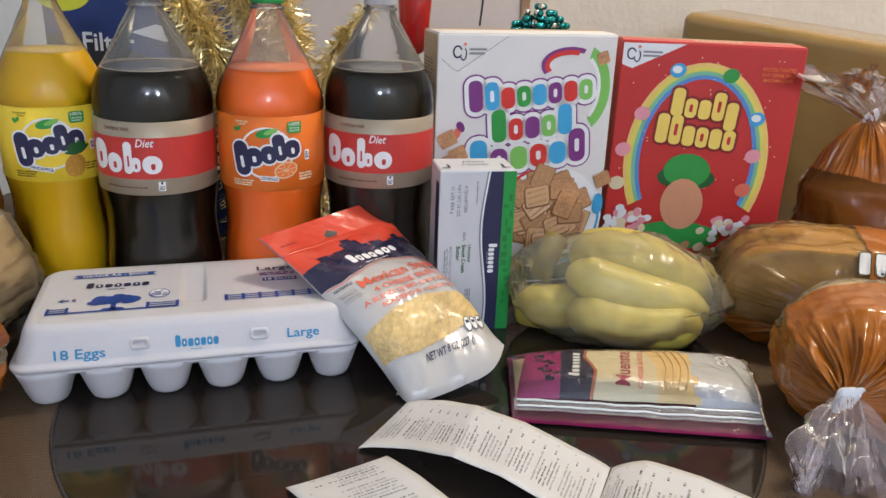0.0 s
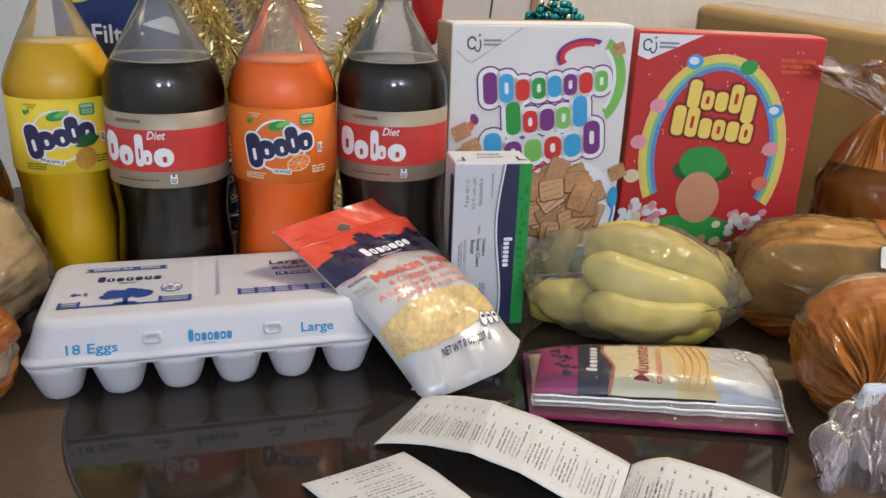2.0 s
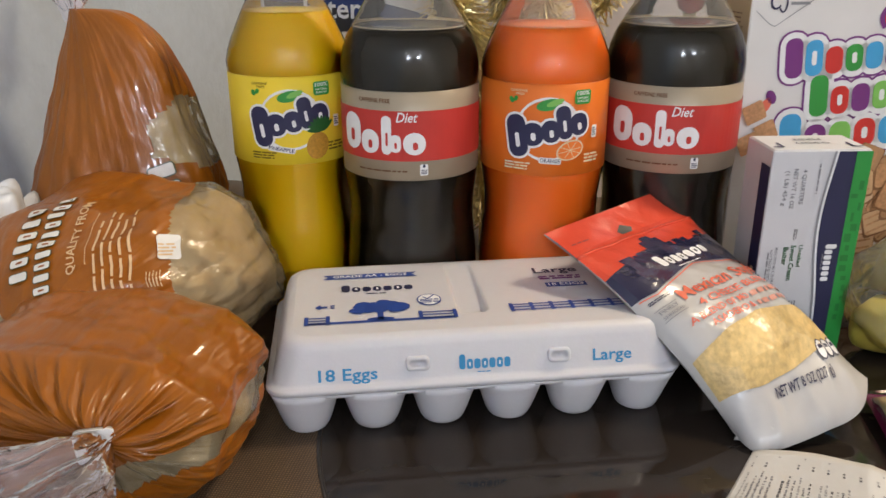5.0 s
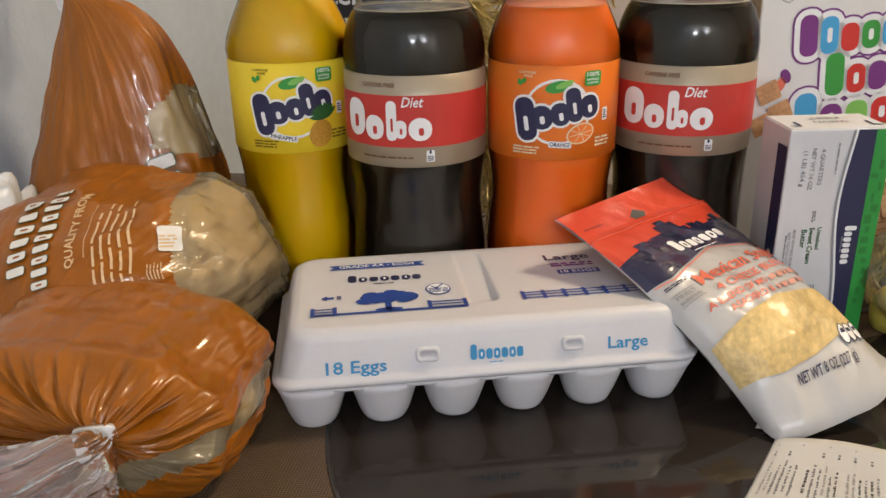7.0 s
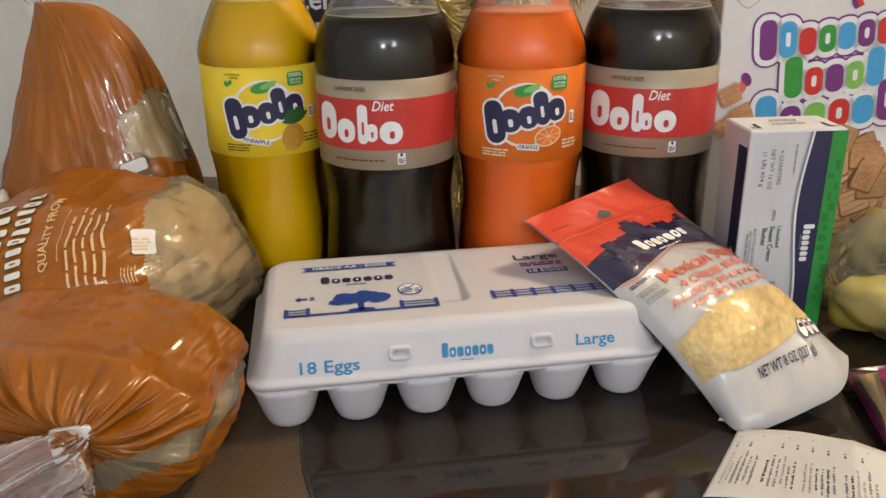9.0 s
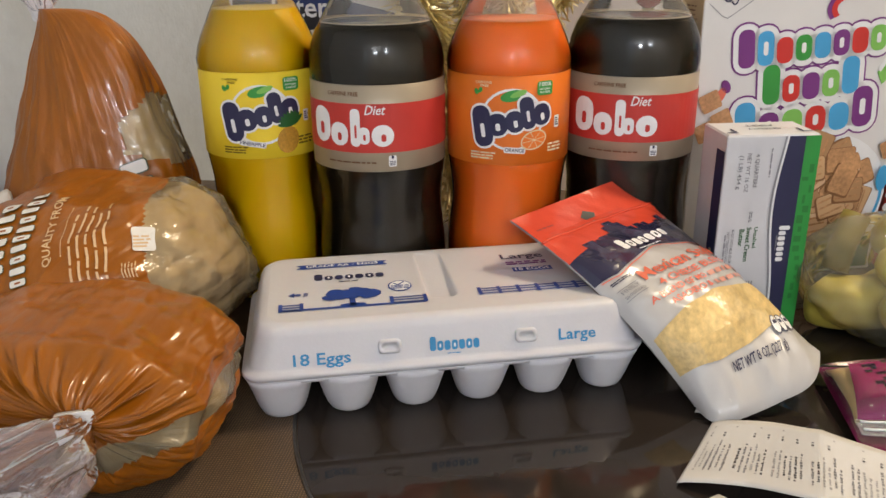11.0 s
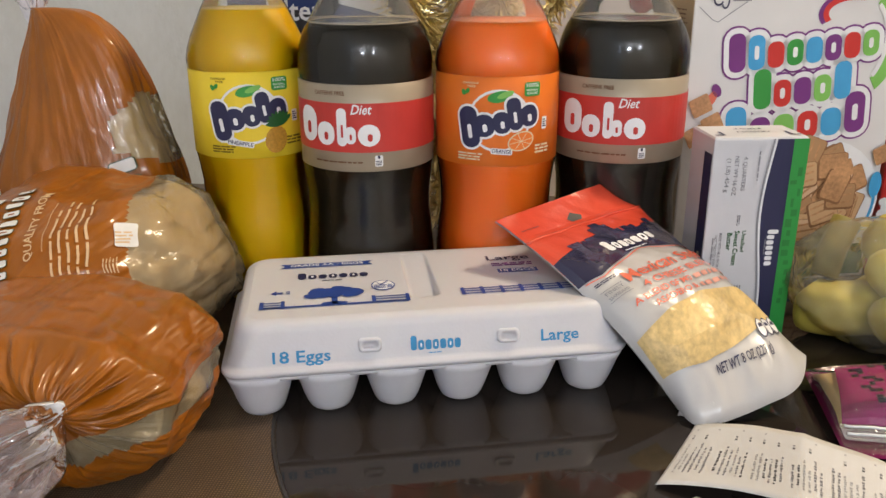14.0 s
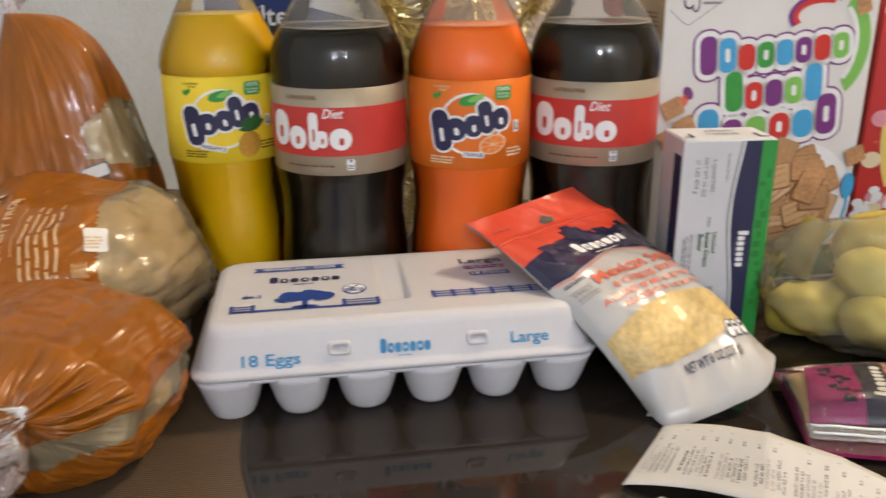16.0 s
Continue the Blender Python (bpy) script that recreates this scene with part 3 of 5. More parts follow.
p.blocks(0.102, 0.1510, 0.132, 0.036, [(0, 1), low, low, low, low, (0, 1)], [SKY, PURPLE, LIME, RED, SKY, PURPLE], 2, 5.5, out, 0.14, 0.36, hole=WHITE)
for k, c in enumerate((PURPLE, RED)):
    p.arc(0.142, 0.240, 0.030 - 0.004 * k, 0.016 - 0.003 * k, 0.005, 60 + 10 * k, 210, c, 2 + k)
p.arc(0.155, 0.215, 0.028, 0.040, 0.012, -60, 70, LIME, 2).arc(0.152, 0.215, 0.024, 0.036, 0.004, -50, 60, WHITE, 3)
p.rect(0.178, 0.2475, 0.013, 0.013, CRISP, 5, 20, 0.002)
p.ell(0.130, 0.075, 0.064, 0.058, WHITE, 1).arc(0.130, 0.075, 0.064, 0.058, 0.003, 110, 250, RED, 2).arc(0.130, 0.075, 0.060, 0.055, 0.003, -100, 10, SKY, 2)
rnd = random.Random(4)
for k in range(34):
    a, q = rnd.uniform(0, 6.283), math.sqrt(rnd.random())
    x, y, turn = 0.130 + 0.044 * q * math.cos(a), 0.085 + 0.038 * q * math.sin(a), rnd.uniform(0, 90)
    tone = (CRISP, ink("crisp_light", (0.62, 0.38, 0.20)), ink("crisp_pale", (0.68, 0.45, 0.28)), TAN)[k % 4]
    p.rect(x, y, 0.029, 0.024, ink("crisp_dark", (0.26, 0.12, 0.05)), 3 + k * 0.4, turn, 0.003).rect(x + 0.0006, y + 0.0008, 0.0265, 0.0215, tone, 3.2 + k * 0.4, turn, 0.003)
    for j in (-0.3, 0.05, 0.35):
        c, q = math.cos(radians(turn)), math.sin(radians(turn))
        p.rect(x - 0.02 * j * q, y + 0.02 * j * c, 0.022, 0.0018, CRISP, 3.3 + k * 0.4, turn + 6, 0.0008)
for x, y in ((0.008, 0.166), (0.020, 0.150), (0.006, 0.140), (0.186, 0.118), (0.150, 0.105)):
    p.rect(x + 0.004, y, 0.018, 0.016, CRISP, 18, 25, 0.002)
p.ell(0.026, 0.178, 0.004, 0.006, PURPLE, 4, 30).ell(0.022, 0.171, 0.004, 0.007, CORAL, 4, -30).ell(0.187, 0.090, 0.006, 0.012, SKY, 19)
p.rect(0.0965, 0.018, 0.185, 0.030, DEEP, 1)
p.build("front_print", th, flat_map(Matrix.Identity(4)))
p = Print(12)
p.bars(0.027, 0.20, 0.040, 0.09, 26, BROWN, 1, fill=0.35).rect(0.027, 0.11, 0.042, 0.06, ink("cream", (0.6, 0.5, 0.36)), 1).bars(0.027, 0.11, 0.038, 0.055, 16, BROWN, 2, fill=0.35)
p.build("side_print", th, lambda u, v, o: Vector((-0.0004 - o, 0.055 - u, v)))
p = Print(13)
p.text("0", 0.006, 0.018, 0.004, BROWN, 1)
p.build("top_print", th, lambda u, v, o: Vector((u, v, 0.2712 + o)))

th = thing("cereal_box", pose(0.1945, 0.949, 0, 0, 0, -4.5), "red cereal box with a rainbow arch and yellow lettering", "cereal box", "cereal boxes")
carton_box(th, 0.188, 0.052, 0.2655, CARD_RED, CARD_RED)
p = Print(14)
p.poly([(0.001, 0.263), (0.066, 0.264), (0.012, 0.237), (0.001, 0.241)], WHITE, 1)
maker_mark(p, 0.010, 0.252, 3)
for k, c in enumerate((ink("arch_yellow", (0.8, 0.55, 0.15)), ink("arch_lemon", (0.75, 0.65, 0.1)), ink("arch_mint", (0.2, 0.5, 0.3)), ink("arch_blue", (0.1, 0.25, 0.6)))):
    p.arc(0.090, 0.140, 0.074 - 0.0042 * k, 0.104 - 0.0042 * k, 0.0044, -30, 210, c, 2)
YEL = ink("butter_yellow", (0.85, 0.62, 0.12))
p.blocks(0.093, 0.2020, 0.072, 0.030, [(0, 1), low, low, (0, 1), (-0.3, 0.7)], [YEL], 3, -4, ((0.0028, ink("maroon", (0.22, 0.01, 0.01))),), 0.12, 0.34, hole=CARD_RED)
p.blocks(0.087, 0.1730, 0.086, 0.032, [(0, 1), (0, 1), low, low, low, low], [YEL], 3, -4, ((0.0028, ink("maroon", (0.22, 0.01, 0.01))),), 0.12, 0.34, hole=CARD_RED)
p.ell(0.083, 0.122, 0.031, 0.014, DEEP, 3).ell(0.083, 0.130, 0.025, 0.019, GREEN, 4).ell(0.082, 0.092, 0.023, 0.029, ink("peach", (0.62, 0.28, 0.15)), 5).ell(0.082, 0.056, 0.046, 0.016, GREEN, 4)
for x, y, c in ((0.028, 0.190, PINK), (0.012, 0.150, PINK), (0.009, 0.112, PALE), (0.060, 0.237, SKY), (0.115, 0.234, GREEN), (0.148, 0.190, SKY), (0.150, 0.150, PINK), (0.145, 0.112, CORAL)):
    p.ell(x, y, 0.0085, 0.0075, c, 6, 20).ell(x - 0.001, y + 0.001, 0.005, 0.004, WHITE if c is SKY else c, 7)
for k in range(70):
    a = rnd.uniform(0, 6.283)
    bx = rnd.choice((0.022, 0.140))
    p.ell(bx + rnd.gauss(0, 0.012), 0.070 + rnd.gauss(0, 0.006), 0.005, 0.004, (WHITE, PINK, WHITE, PALE)[k % 4], 5 + 0.1 * k, rnd.uniform(0, 90), 12)
for k in range(90):
    p.ell(0.085 + rnd.uniform(-0.055, 0.055), 0.028 + rnd.uniform(-0.022, 0.018), 0.0065, 0.0045, (TAN, PALE, LIME, PINK, WHITE, TAN)[k % 6], 5 + 0.1 * k, rnd.uniform(0, 180), 12)
for k, s in enumerate(("FROSTED TOASTED", "OAT CEREAL WITH", "MARSHMALLOWS")):
    p.text(s, 0.163, 0.2420 - 0.0056 * k, 0.034 if k < 2 else 0.030, ORANGE, 2, tall=0.0035)
for k in range(60):
    p.ell(rnd.uniform(0.01, 0.175), rnd.uniform(0.09, 0.255), 0.0008, 0.0008, PALE, 2, n=6)
p.build("front_print", th, flat_map(Matrix.Identity(4)))
p = Print(15)
p.blocks(0.10, 0.016, 0.05, 0.012, [low] * 8, [PALE], 1, gap=0.2)
p.build("top_print", th, lambda u, v, o: Vector((u, v, 0.2657 + o)))

# ---- butter box ----
th = thing("butter_box", pose(0.0105, 0.7836, 0, 0, 0, 11.5), "upright white, navy and green box of butter quarters", "butter box")
W, D, H = 0.0712, 0.046, 0.1595
BCARD = mat("butter_card", (0.60, 0.60, 0.62), 0.4, vary=0.03, bump=0.04)
part("body", boxed((0, 0, 0), (W, D, H), 0.001, 2), BCARD, th, smooth=False)
part("end_flap", boxed((0.001, 0.001, H), (W - 0.001, D * 0.96, H + 0.0006), 0.0002, 1), BCARD, th, smooth=False)


def wavy(x0, x1, lo, hi, amp=0.0035, n=24):
    """Band between two edges; the first edge swings in a wave."""
    left = [(x0 + amp * math.sin(2 * math.pi * k / n * 1.0 + 0.6), lo + (hi - lo) * k / n) for k in range(n + 1)]
    return left + [(x1, hi), (x1, lo)]


p = Print(21)
BG = ink("butter_green", (0.02, 0.28, 0.05))
p.poly(wavy(0.0420, 0.0712, 0.0006, H - 0.0006), GREY, 1).poly(wavy(0.0435, 0.0712, 0.0006, H - 0.0006), WHITE, 2).poly(wavy(0.0450, 0.0600, 0.0006, H - 0.0006), NAVY, 3)
p.rect(0.0653, H / 2, 0.0118, H - 0.001, BG, 4)
for k in range(14):
    p.rect(0.0625 + rnd.uniform(0, 0.006), 0.03 + 0.008 * k, rnd.uniform(0.002, 0.006), rnd.uniform(0.003, 0.007), ink("butter_leaf", (0.014, 0.19, 0.035)), 5)
p.blocks(0.0525, 0.0745, 0.030, 0.0085, [(0, 1), low, low, low, low, low, low], [WHITE], 5, -90, gap=0.2).bars(0.0472, 0.0745, 0.014, 0.0014, 1, GREY, 5, -90)
for s, x, y, w, t in (("4 QUARTERS", 0.0245, 0.1330, 0.026, 0.0030), ("NET WT 16 OZ", 0.0180, 0.1315, 0.030, 0.0030), ("(1 LB) 454 g", 0.0120, 0.1320, 0.026, 0.0030), ("Unsalted", 0.0300, 0.0800, 0.017, 0.0030), ("Sweet Cream", 0.0245, 0.0745, 0.028, 0.0038), ("Butter", 0.0190, 0.0800, 0.014, 0.0038), ("MADE WITH MILK FROM COWS", 0.0120, 0.0690, 0.036, 0.0022), ("NOT TREATED WITH rBST**", 0.0085, 0.0680, 0.034, 0.0022)):
    p.text(s, x, y, w, DEEP if "Cream" in s or "Butter" in s or "Uns" in s else GREY, 2, -90, t)
p.bars(0.035, 0.137, 0.026, 0.002, 1, GREY, 2, -90).bars(0.0245, 0.096, 0.010, 0.003, 2, GREY, 2, -90)
p.bars(0.030, 0.030, 0.028, 0.006, 3, GREY, 2, -90).bars(0.016, 0.028, 0.024, 0.010, 5, GREY, 2, -90).bars(0.0065, 0.068, 0.030, 0.002, 1, GREY, 2, -90)
p.build("front_print", th, flat_map(Matrix.Identity(4)))
p = Print(22)
p.text("FIRST", W / 2, 0.030, 0.022, NAVY, 1, 180, 0.0042).text("QUALITY", W / 2, 0.019, 0.026, NAVY, 1, 180, 0.0042)
for x, q in ((0.007, 1), (W - 0.007, -1)):
    p.rect(x, 0.008, 0.008, 0.002, NAVY, 1).rect(x + 0.003 * q, 0.014, 0.002, 0.012, NAVY, 1)
p.build("end_print", th, lambda u, v, o: Vector((u, v, H + 0.0006 + o)))
p = Print(23)
p.poly([(0.030, 0.001), (D - 0.001, 0.001), (D - 0.001, H - 0.012), (0.030, H - 0.012)], NAVY, 1).blocks(0.039, 0.055, 0.030, 0.007, [low] * 7, [PALE], 2, -90, gap=0.2)
p.build("side_print", th, lambda u, v, o: Vector((-o, D - u, v)))

# ---- egg carton ----
FOAM = mat("white_foam", (0.56, 0.55, 0.575), 0.42, vary=0.02, scale=200, bump=0.06, bump_scale=500, sss=0.1)
EGG = thing("egg_carton", pose(-0.308, 0.607, 0, 0, 0, 16.6), "white foam carton of eighteen large eggs, closed", "egg carton")
LEN, DEP, RIM, TOP = 0.271, 0.146, 0.036, 0.0665
bm = bmesh.new()


def ring_at(inset_f, inset, z, r):
    w, d = LEN - 2 * inset, DEP - inset_f - inset
    return [(LEN / 2 + x, inset_f + d / 2 + y, z) for x, y in rounded(w, d, r, 6)]


loft(bm, [ring_at(0.0, 0.0, RIM - 0.0032, 0.014), ring_at(-0.0008, -0.0008, RIM - 0.001, 0.0145), ring_at(0.0, 0.0, RIM + 0.0012, 0.014), ring_at(0.003, 0.003, RIM + 0.0020, 0.013), ring_at(0.0038, 0.0040, RIM + 0.004, 0.013),
          ring_at(0.0085, 0.0095, TOP - 0.007, 0.015), ring_at(0.0100, 0.0112, TOP - 0.003, 0.016), ring_at(0.0125, 0.0135, TOP - 0.0008, 0.016), ring_at(0.0165, 0.0175, TOP, 0.014)], True, False)


def lid_top(u, v):
    x, y = 0.0175 + (LEN - 0.035) * u, 0.0165 + (DEP - 0.034) * v
    hx, hy = LEN / 2 - 0.0175 - 0.014, (DEP - 0.034) / 2 - 0.014
    ex, ey = x - LEN / 2, y - 0.0165 - (DEP - 0.034) / 2
    over = math.hypot(max(abs(ex) - hx, 0), max(abs(ey) - hy, 0))
    if over > 0.014:
        x = LEN / 2 + math.copysign(hx + (abs(ex) - hx) * 0.014 / over, ex)
        y = 0.0165 + (DEP - 0.034) / 2 + math.copysign(hy + (abs(ey) - hy) * 0.014 / over, ey)
    dx, dy = abs(x - 0.1366) - 0.0045, abs(y - 0.083) - 0.038
    q = math.hypot(max(dx, 0), max(dy, 0)) - 0.0048
    dip = 1 / (1 + math.exp(q / 0.0005)) if abs(q) < 0.02 else float(q < 0)
    return Vector((x, y, TOP - (0.0072 - 0.0064 * (y - 0.040) / 0.086) * dip))


top = sheet(lid_top, 240, 80)
me = bpy.data.meshes.new("tmp")
top.to_mesh(me)
top.free()
bm.from_mesh(me)
bpy.data.meshes.remove(me)
lid = part("lid", bm, FOAM, EGG, "smooth white foam lid")
SLOPE = (0.0085 - 0.0038) / (TOP - 0.007 - RIM - 0.004)


def lid_front(u, v, o):
    return Vector((u, 0.0038 + (v - RIM - 0.004) * SLOPE - o, v))


bm = bmesh.new()
loft(bm, [ring_at(0.003, 0.003, RIM - 0.0032, 0.012), ring_at(0.001, 0.001, RIM - 0.0045, 0.013), ring_at(0.002, 0.002, RIM - 0.0065, 0.013), ring_at(0.010, 0.010, RIM - 0.0090, 0.010)])
part("tray", bm, FOAM, EGG, "foam tray edge under the lid")


def cup(cx, cy):
    n, rings = 24, []
    for z, r, sq in ((RIM - 0.005, 0.0226, 3.4), (0.026, 0.0214, 2.8), (0.018, 0.0194, 2.4), (0.010, 0.0172, 2.2), (0.0045, 0.0154, 2.0), (0.0015, 0.0138, 2.0), (0.0, 0.0115, 2.0)):
        ring = []
        for i in range(n):
            a = 2 * math.pi * i / n
            k = (abs(math.cos(a)) ** sq + abs(math.sin(a)) ** sq) ** (-1 / sq)
            ring.append((cx + r * k * math.cos(a), cy + r * k * math.sin(a), z))
        rings.append(ring[::-1])
    b = bmesh.new()
    loft(b, rings)
    return b


for row in range(3):
    for col in range(6):
        part("egg_cup", cup(0.0235 + 0.0448 * col, 0.0225 + 0.0470 * row), FOAM, EGG)
for x in (0.0955, 0.187):
    b = bmesh.new()
    for k, (w, h, o) in enumerate(((0.0150, 0.0090, 0.0), (0.0150, 0.0090, 0.0014), (0.0138, 0.0078, 0.0020), (0.0100, 0.0044, 0.0020), (0.0094, 0.0038, 0.0004))):
        ring = [b.verts.new(lid_front(x + px, 0.0490 + py, o)) for px, py in rounded(w, h, min(0.003, h / 2.1), 4)]
        if k:
            for i in range(len(ring)):
                b.faces.new((old[i], old[(i + 1) % len(ring)], ring[(i + 1) % len(ring)], ring[i]))
        old = ring
    b.faces.new(old)
    part("latch", b, FOAM, EGG, "raised locking tab")
AZURE = ink("azure", (0.022, 0.235, 0.48))
Print(31).text("18 Eggs", 0.0515, 0.0440, 0.037, AZURE, 1, tall=0.0074).build("count_print", lid, lid_front, lift=0.0003)
Print(33).text("Large", 0.2225, 0.0470, 0.0260, AZURE, 1, tall=0.0074).build("size_print", lid, lid_front, lift=0.0003)
p = Print(34)
p.blocks(0.1385, 0.0480, 0.034, 0.0095, [(0, 1), low, low, low, low, low, low], [AZURE], 1, gap=0.18, hole=WHITE).bars(0.1385, 0.0412, 0.010, 0.0012, 1, AZURE, 1)
p.build("brand_print", lid, lid_front, lift=0.0003)
p = Print(32)
COBALT = ink("cobalt", (0.016, 0.052, 0.26))
p.poly([(0.036, 0.1055), (0.040, 0.1095), (0.036, 0.1135), (0.105, 0.1135), (0.101, 0.1095), (0.105, 0.1055)], COBALT, 1).text("GRADE AA - EGGS", 0.0705, 0.1095, 0.054, WHITE, 2, tall=0.0046)
p.blocks(0.0745, 0.0875, 0.052, 0.012, [(0, 1), low, low, low, low, low, low], [NAVY], 1, gap=0.2, hole=WHITE).bars(0.0745, 0.0775, 0.016, 0.0022, 1, NAVY, 1)
for k in range(34):
    a = rnd.uniform(0, math.pi)
    q = math.sqrt(rnd.random())
    p.ell(0.0745 + 0.0180 * q * math.cos(a), 0.048 + 0.015 * q * math.sin(a), 0.0055, 0.0038, COBALT, 1 + 0.05 * k, rnd.uniform(-30, 30), 10)
p.rect(0.0745, 0.043, 0.004, 0.016, COBALT, 1).ell(0.0745, 0.036, 0.009, 0.0025, COBALT, 1)
p.rect(0.0750, 0.0330, 0.098, 0.0030, COBALT, 1)


def fence(x0, x1, y):
    for z in (0.0, 0.0042, 0.0082):
        p.rect((x0 + x1) / 2, y + z, x1 - x0, 0.0016, COBALT, 1)
    n = int((x1 - x0) / 0.012)
    for k in range(n + 1):
        p.rect(x0 + (x1 - x0) * k / n, y + 0.004, 0.0026, 0.0125, COBALT, 2)


fence(0.101, 0.124, 0.034), fence(0.026, 0.040, 0.033), fence(0.163, 0.246, 0.038)
p.ell(0.109, 0.0620, 0.0085, 0.0095, COBALT, 1).ell(0.109, 0.0620, 0.0075, 0.0082, WHITE, 2).bars(0.109, 0.0595, 0.013, 0.007, 3, COBALT, 3, ragged=0).line([(0.105, 0.066), (0.108, 0.063), (0.113, 0.069)], 0.0012, COBALT, 3)
p.poly([(0.031, 0.058), (0.035, 0.062), (0.035, 0.054)], COBALT, 1).rect(0.037, 0.058, 0.005, 0.003, COBALT, 1).bars(0.043, 0.058, 0.003, 0.006, 3, COBALT, 1, ragged=0)
p.text("Large", 0.2080, 0.1030, 0.033, NAVY, 1, tall=0.0095).bars(0.2090, 0.0895, 0.032, 0.0075, 2, PURPLE, 1, fill=0.65)
p.rect(0.2100, 0.0765, 0.030, 0.0075, COBALT, 1).text("18 EGGS", 0.2100, 0.0765, 0.026, WHITE, 2, tall=0.0046)
p.build("top_print", lid, lambda u, v, o: Vector((u, v, TOP + o)), lift=0.0003)


# ---- pouches ----
def pouch_map(corners, bow, w, h, thick, seal_lo, seal_hi, crumple, seed):
    """Surface of a flat filled bag between four corners (low left, low right, top left, top right): u across, v up, bulging by thick between its seals."""
    c00, c10, c01, c11 = (Vector(c) for c in corners)
    n = ((c10 - c00) + (c11 - c01)).cross((c01 - c00) + (c11 - c10)).normalized()

    def at(u, v, o):
        x, y = u / w, v / h
        k = max(0.0, min(1.0, (y - seal_lo) / 0.16)) * max(0.0, min(1.0, (seal_hi - y) / 0.14))
        k = math.sqrt(max(k, 0)) * max(0.0, 1 - abs(2 * x - 1) ** 3.0) ** 0.5
        wr = noise.noise((u * 55 + seed, v * 55, 0)) * 0.6 + noise.noise((u * 140 + seed, v * 110, 3)) * 0.3
        flat = (1 - y) * ((1 - x) * c00 + x * c10) + y * ((1 - x) * c01 + x * c11)
        return flat + n * (bow * math.sin(math.pi * min(1, max(0, y))) + thick * k + crumple * wr + o)

    return at


CLEAR = film("clear_film", (0.97, 0.97, 0.97), 0.02, 0.6, 60, 0.06)
GLOSSY_WHITE = mat("pouch_white", (0.47, 0.46, 0.455), 0.28, vary=0.03, bump=0.2, bump_scale=70, coat=0.5)
SHRED = mat("shredded_cheese", (0.60, 0.43, 0.18), 0.5, vary=0.38, scale=260, bump=0.4, bump_scale=220, coat=0.2, stretch=(1, 0.35, 1))
INK_POUCH = dict(red=mat("pouch_red", (0.66, 0.07, 0.035), 0.2, vary=0.06, bump=0.35, bump_scale=70, coat=0.6), navy=mat("pouch_navy", (0.022, 0.022, 0.06), 0.18, vary=0.1, bump=0.35, bump_scale=70, coat=0.6), magenta=mat("pouch_magenta", (0.19, 0.012, 0.085), 0.2, vary=0.1, bump=0.35, bump_scale=70, coat=0.6), cream=mat("pouch_cream", (0.72, 0.64, 0.44), 0.22, vary=0.03, bump=0.3, bump_scale=70, coat=0.5))
th = thing("cheese_pouch", pose(0, 0, 0), "red and navy pouch of shredded cheese leaning on the egg carton", "cheese pouch")
PW, PH = 0.108, 0.198
o0 = (-0.0174, 0.6598, 0.0050)


def plump(c_low, c_mid, c_top, w, h, depth, crumple, seed):
    """Skin of a plump bag: its two side edges are curves through (left, right) pairs of places; depth is its swell."""
    sides = [[Vector(c[k]) for c in (c_low, c_mid, c_top)] for k in (0, 1)]

    def edge(k, y):
        a, b, c = sides[k]
        m = 2 * b - (a + c) / 2
        return (1 - y) ** 2 * a + 2 * y * (1 - y) * m + y * y * c

    def at(u, v, o):
        x, y = u / w, max(0.0, min(1.0, v / h))
        l, r = edge(0, y), edge(1, y)
        up = (edge(0, min(1, y + 0.02)) + edge(1, min(1, y + 0.02)) - edge(0, max(0, y - 0.02)) - edge(1, max(0, y - 0.02)))
        n = (r - l).cross(up).normalized()
        k = min(1.0, y / 0.17) ** 0.5 * max(0.0, min(1.0, (0.86 - y) / 0.45)) ** 0.8
        k *= max(0.0, 1 - abs(2 * x - 1) ** 3.2) ** 0.6
        wr = noise.noise((u * 45 + seed, v * 45, 0)) * 0.6 + noise.noise((u * 120 + seed, v * 95, 3)) * 0.3
        ridge = (0.3 - abs(noise.noise((u * 30 + v * 22, seed + v * 9, 5)))) * 0.8
        foot = max(0.0, 1 - y / 0.16) ** 2 * max(0.0, 1 - abs(2 * x - 1) ** 6) * depth / 0.024
        return l.lerp(r, x) + foot * Vector((0.002, -0.024, -0.008)) + n * (depth * k + crumple * (wr + ridge) * min(1.0, 0.25 + k) * (1 + 1.2 * foot) + o)

    return at


LOW, MID, HIGH = (o0, (0.0720, 0.7060, 0.0270)), ((-0.0760, 0.6930, 0.0630), (0.0080, 0.7930, 0.0580)), ((-0.1460, 0.7420, 0.1030), (-0.0555, 0.8374, 0.1130))
front = plump(LOW, MID, HIGH, PW, PH, 0.024, 0.0032, 2)
back = plump(LOW, MID, HIGH, PW, PH, -0.004, 0.0012, 2)
part("front_film", sheet(lambda u, v: front(u * PW, v * PH, 0), 60, 100), GLOSSY_WHITE, th)
part("back_film", sheet(lambda u, v: back(u * PW, v * PH, -0.0008), 40, 70), GLOSSY_WHITE, th)
p = Print(41)
R1, N1 = INK_POUCH["red"], INK_POUCH["navy"]
p.rect(PW / 2, 0.173, PW, 0.050, R1, 1)
p.poly([(0, 0.122), (0.012, 0.120), (PW * 0.5, 0.131), (PW - 0.012, 0.120), (PW, 0.119), (PW, 0.150), (0, 0.150)], R1, 2)
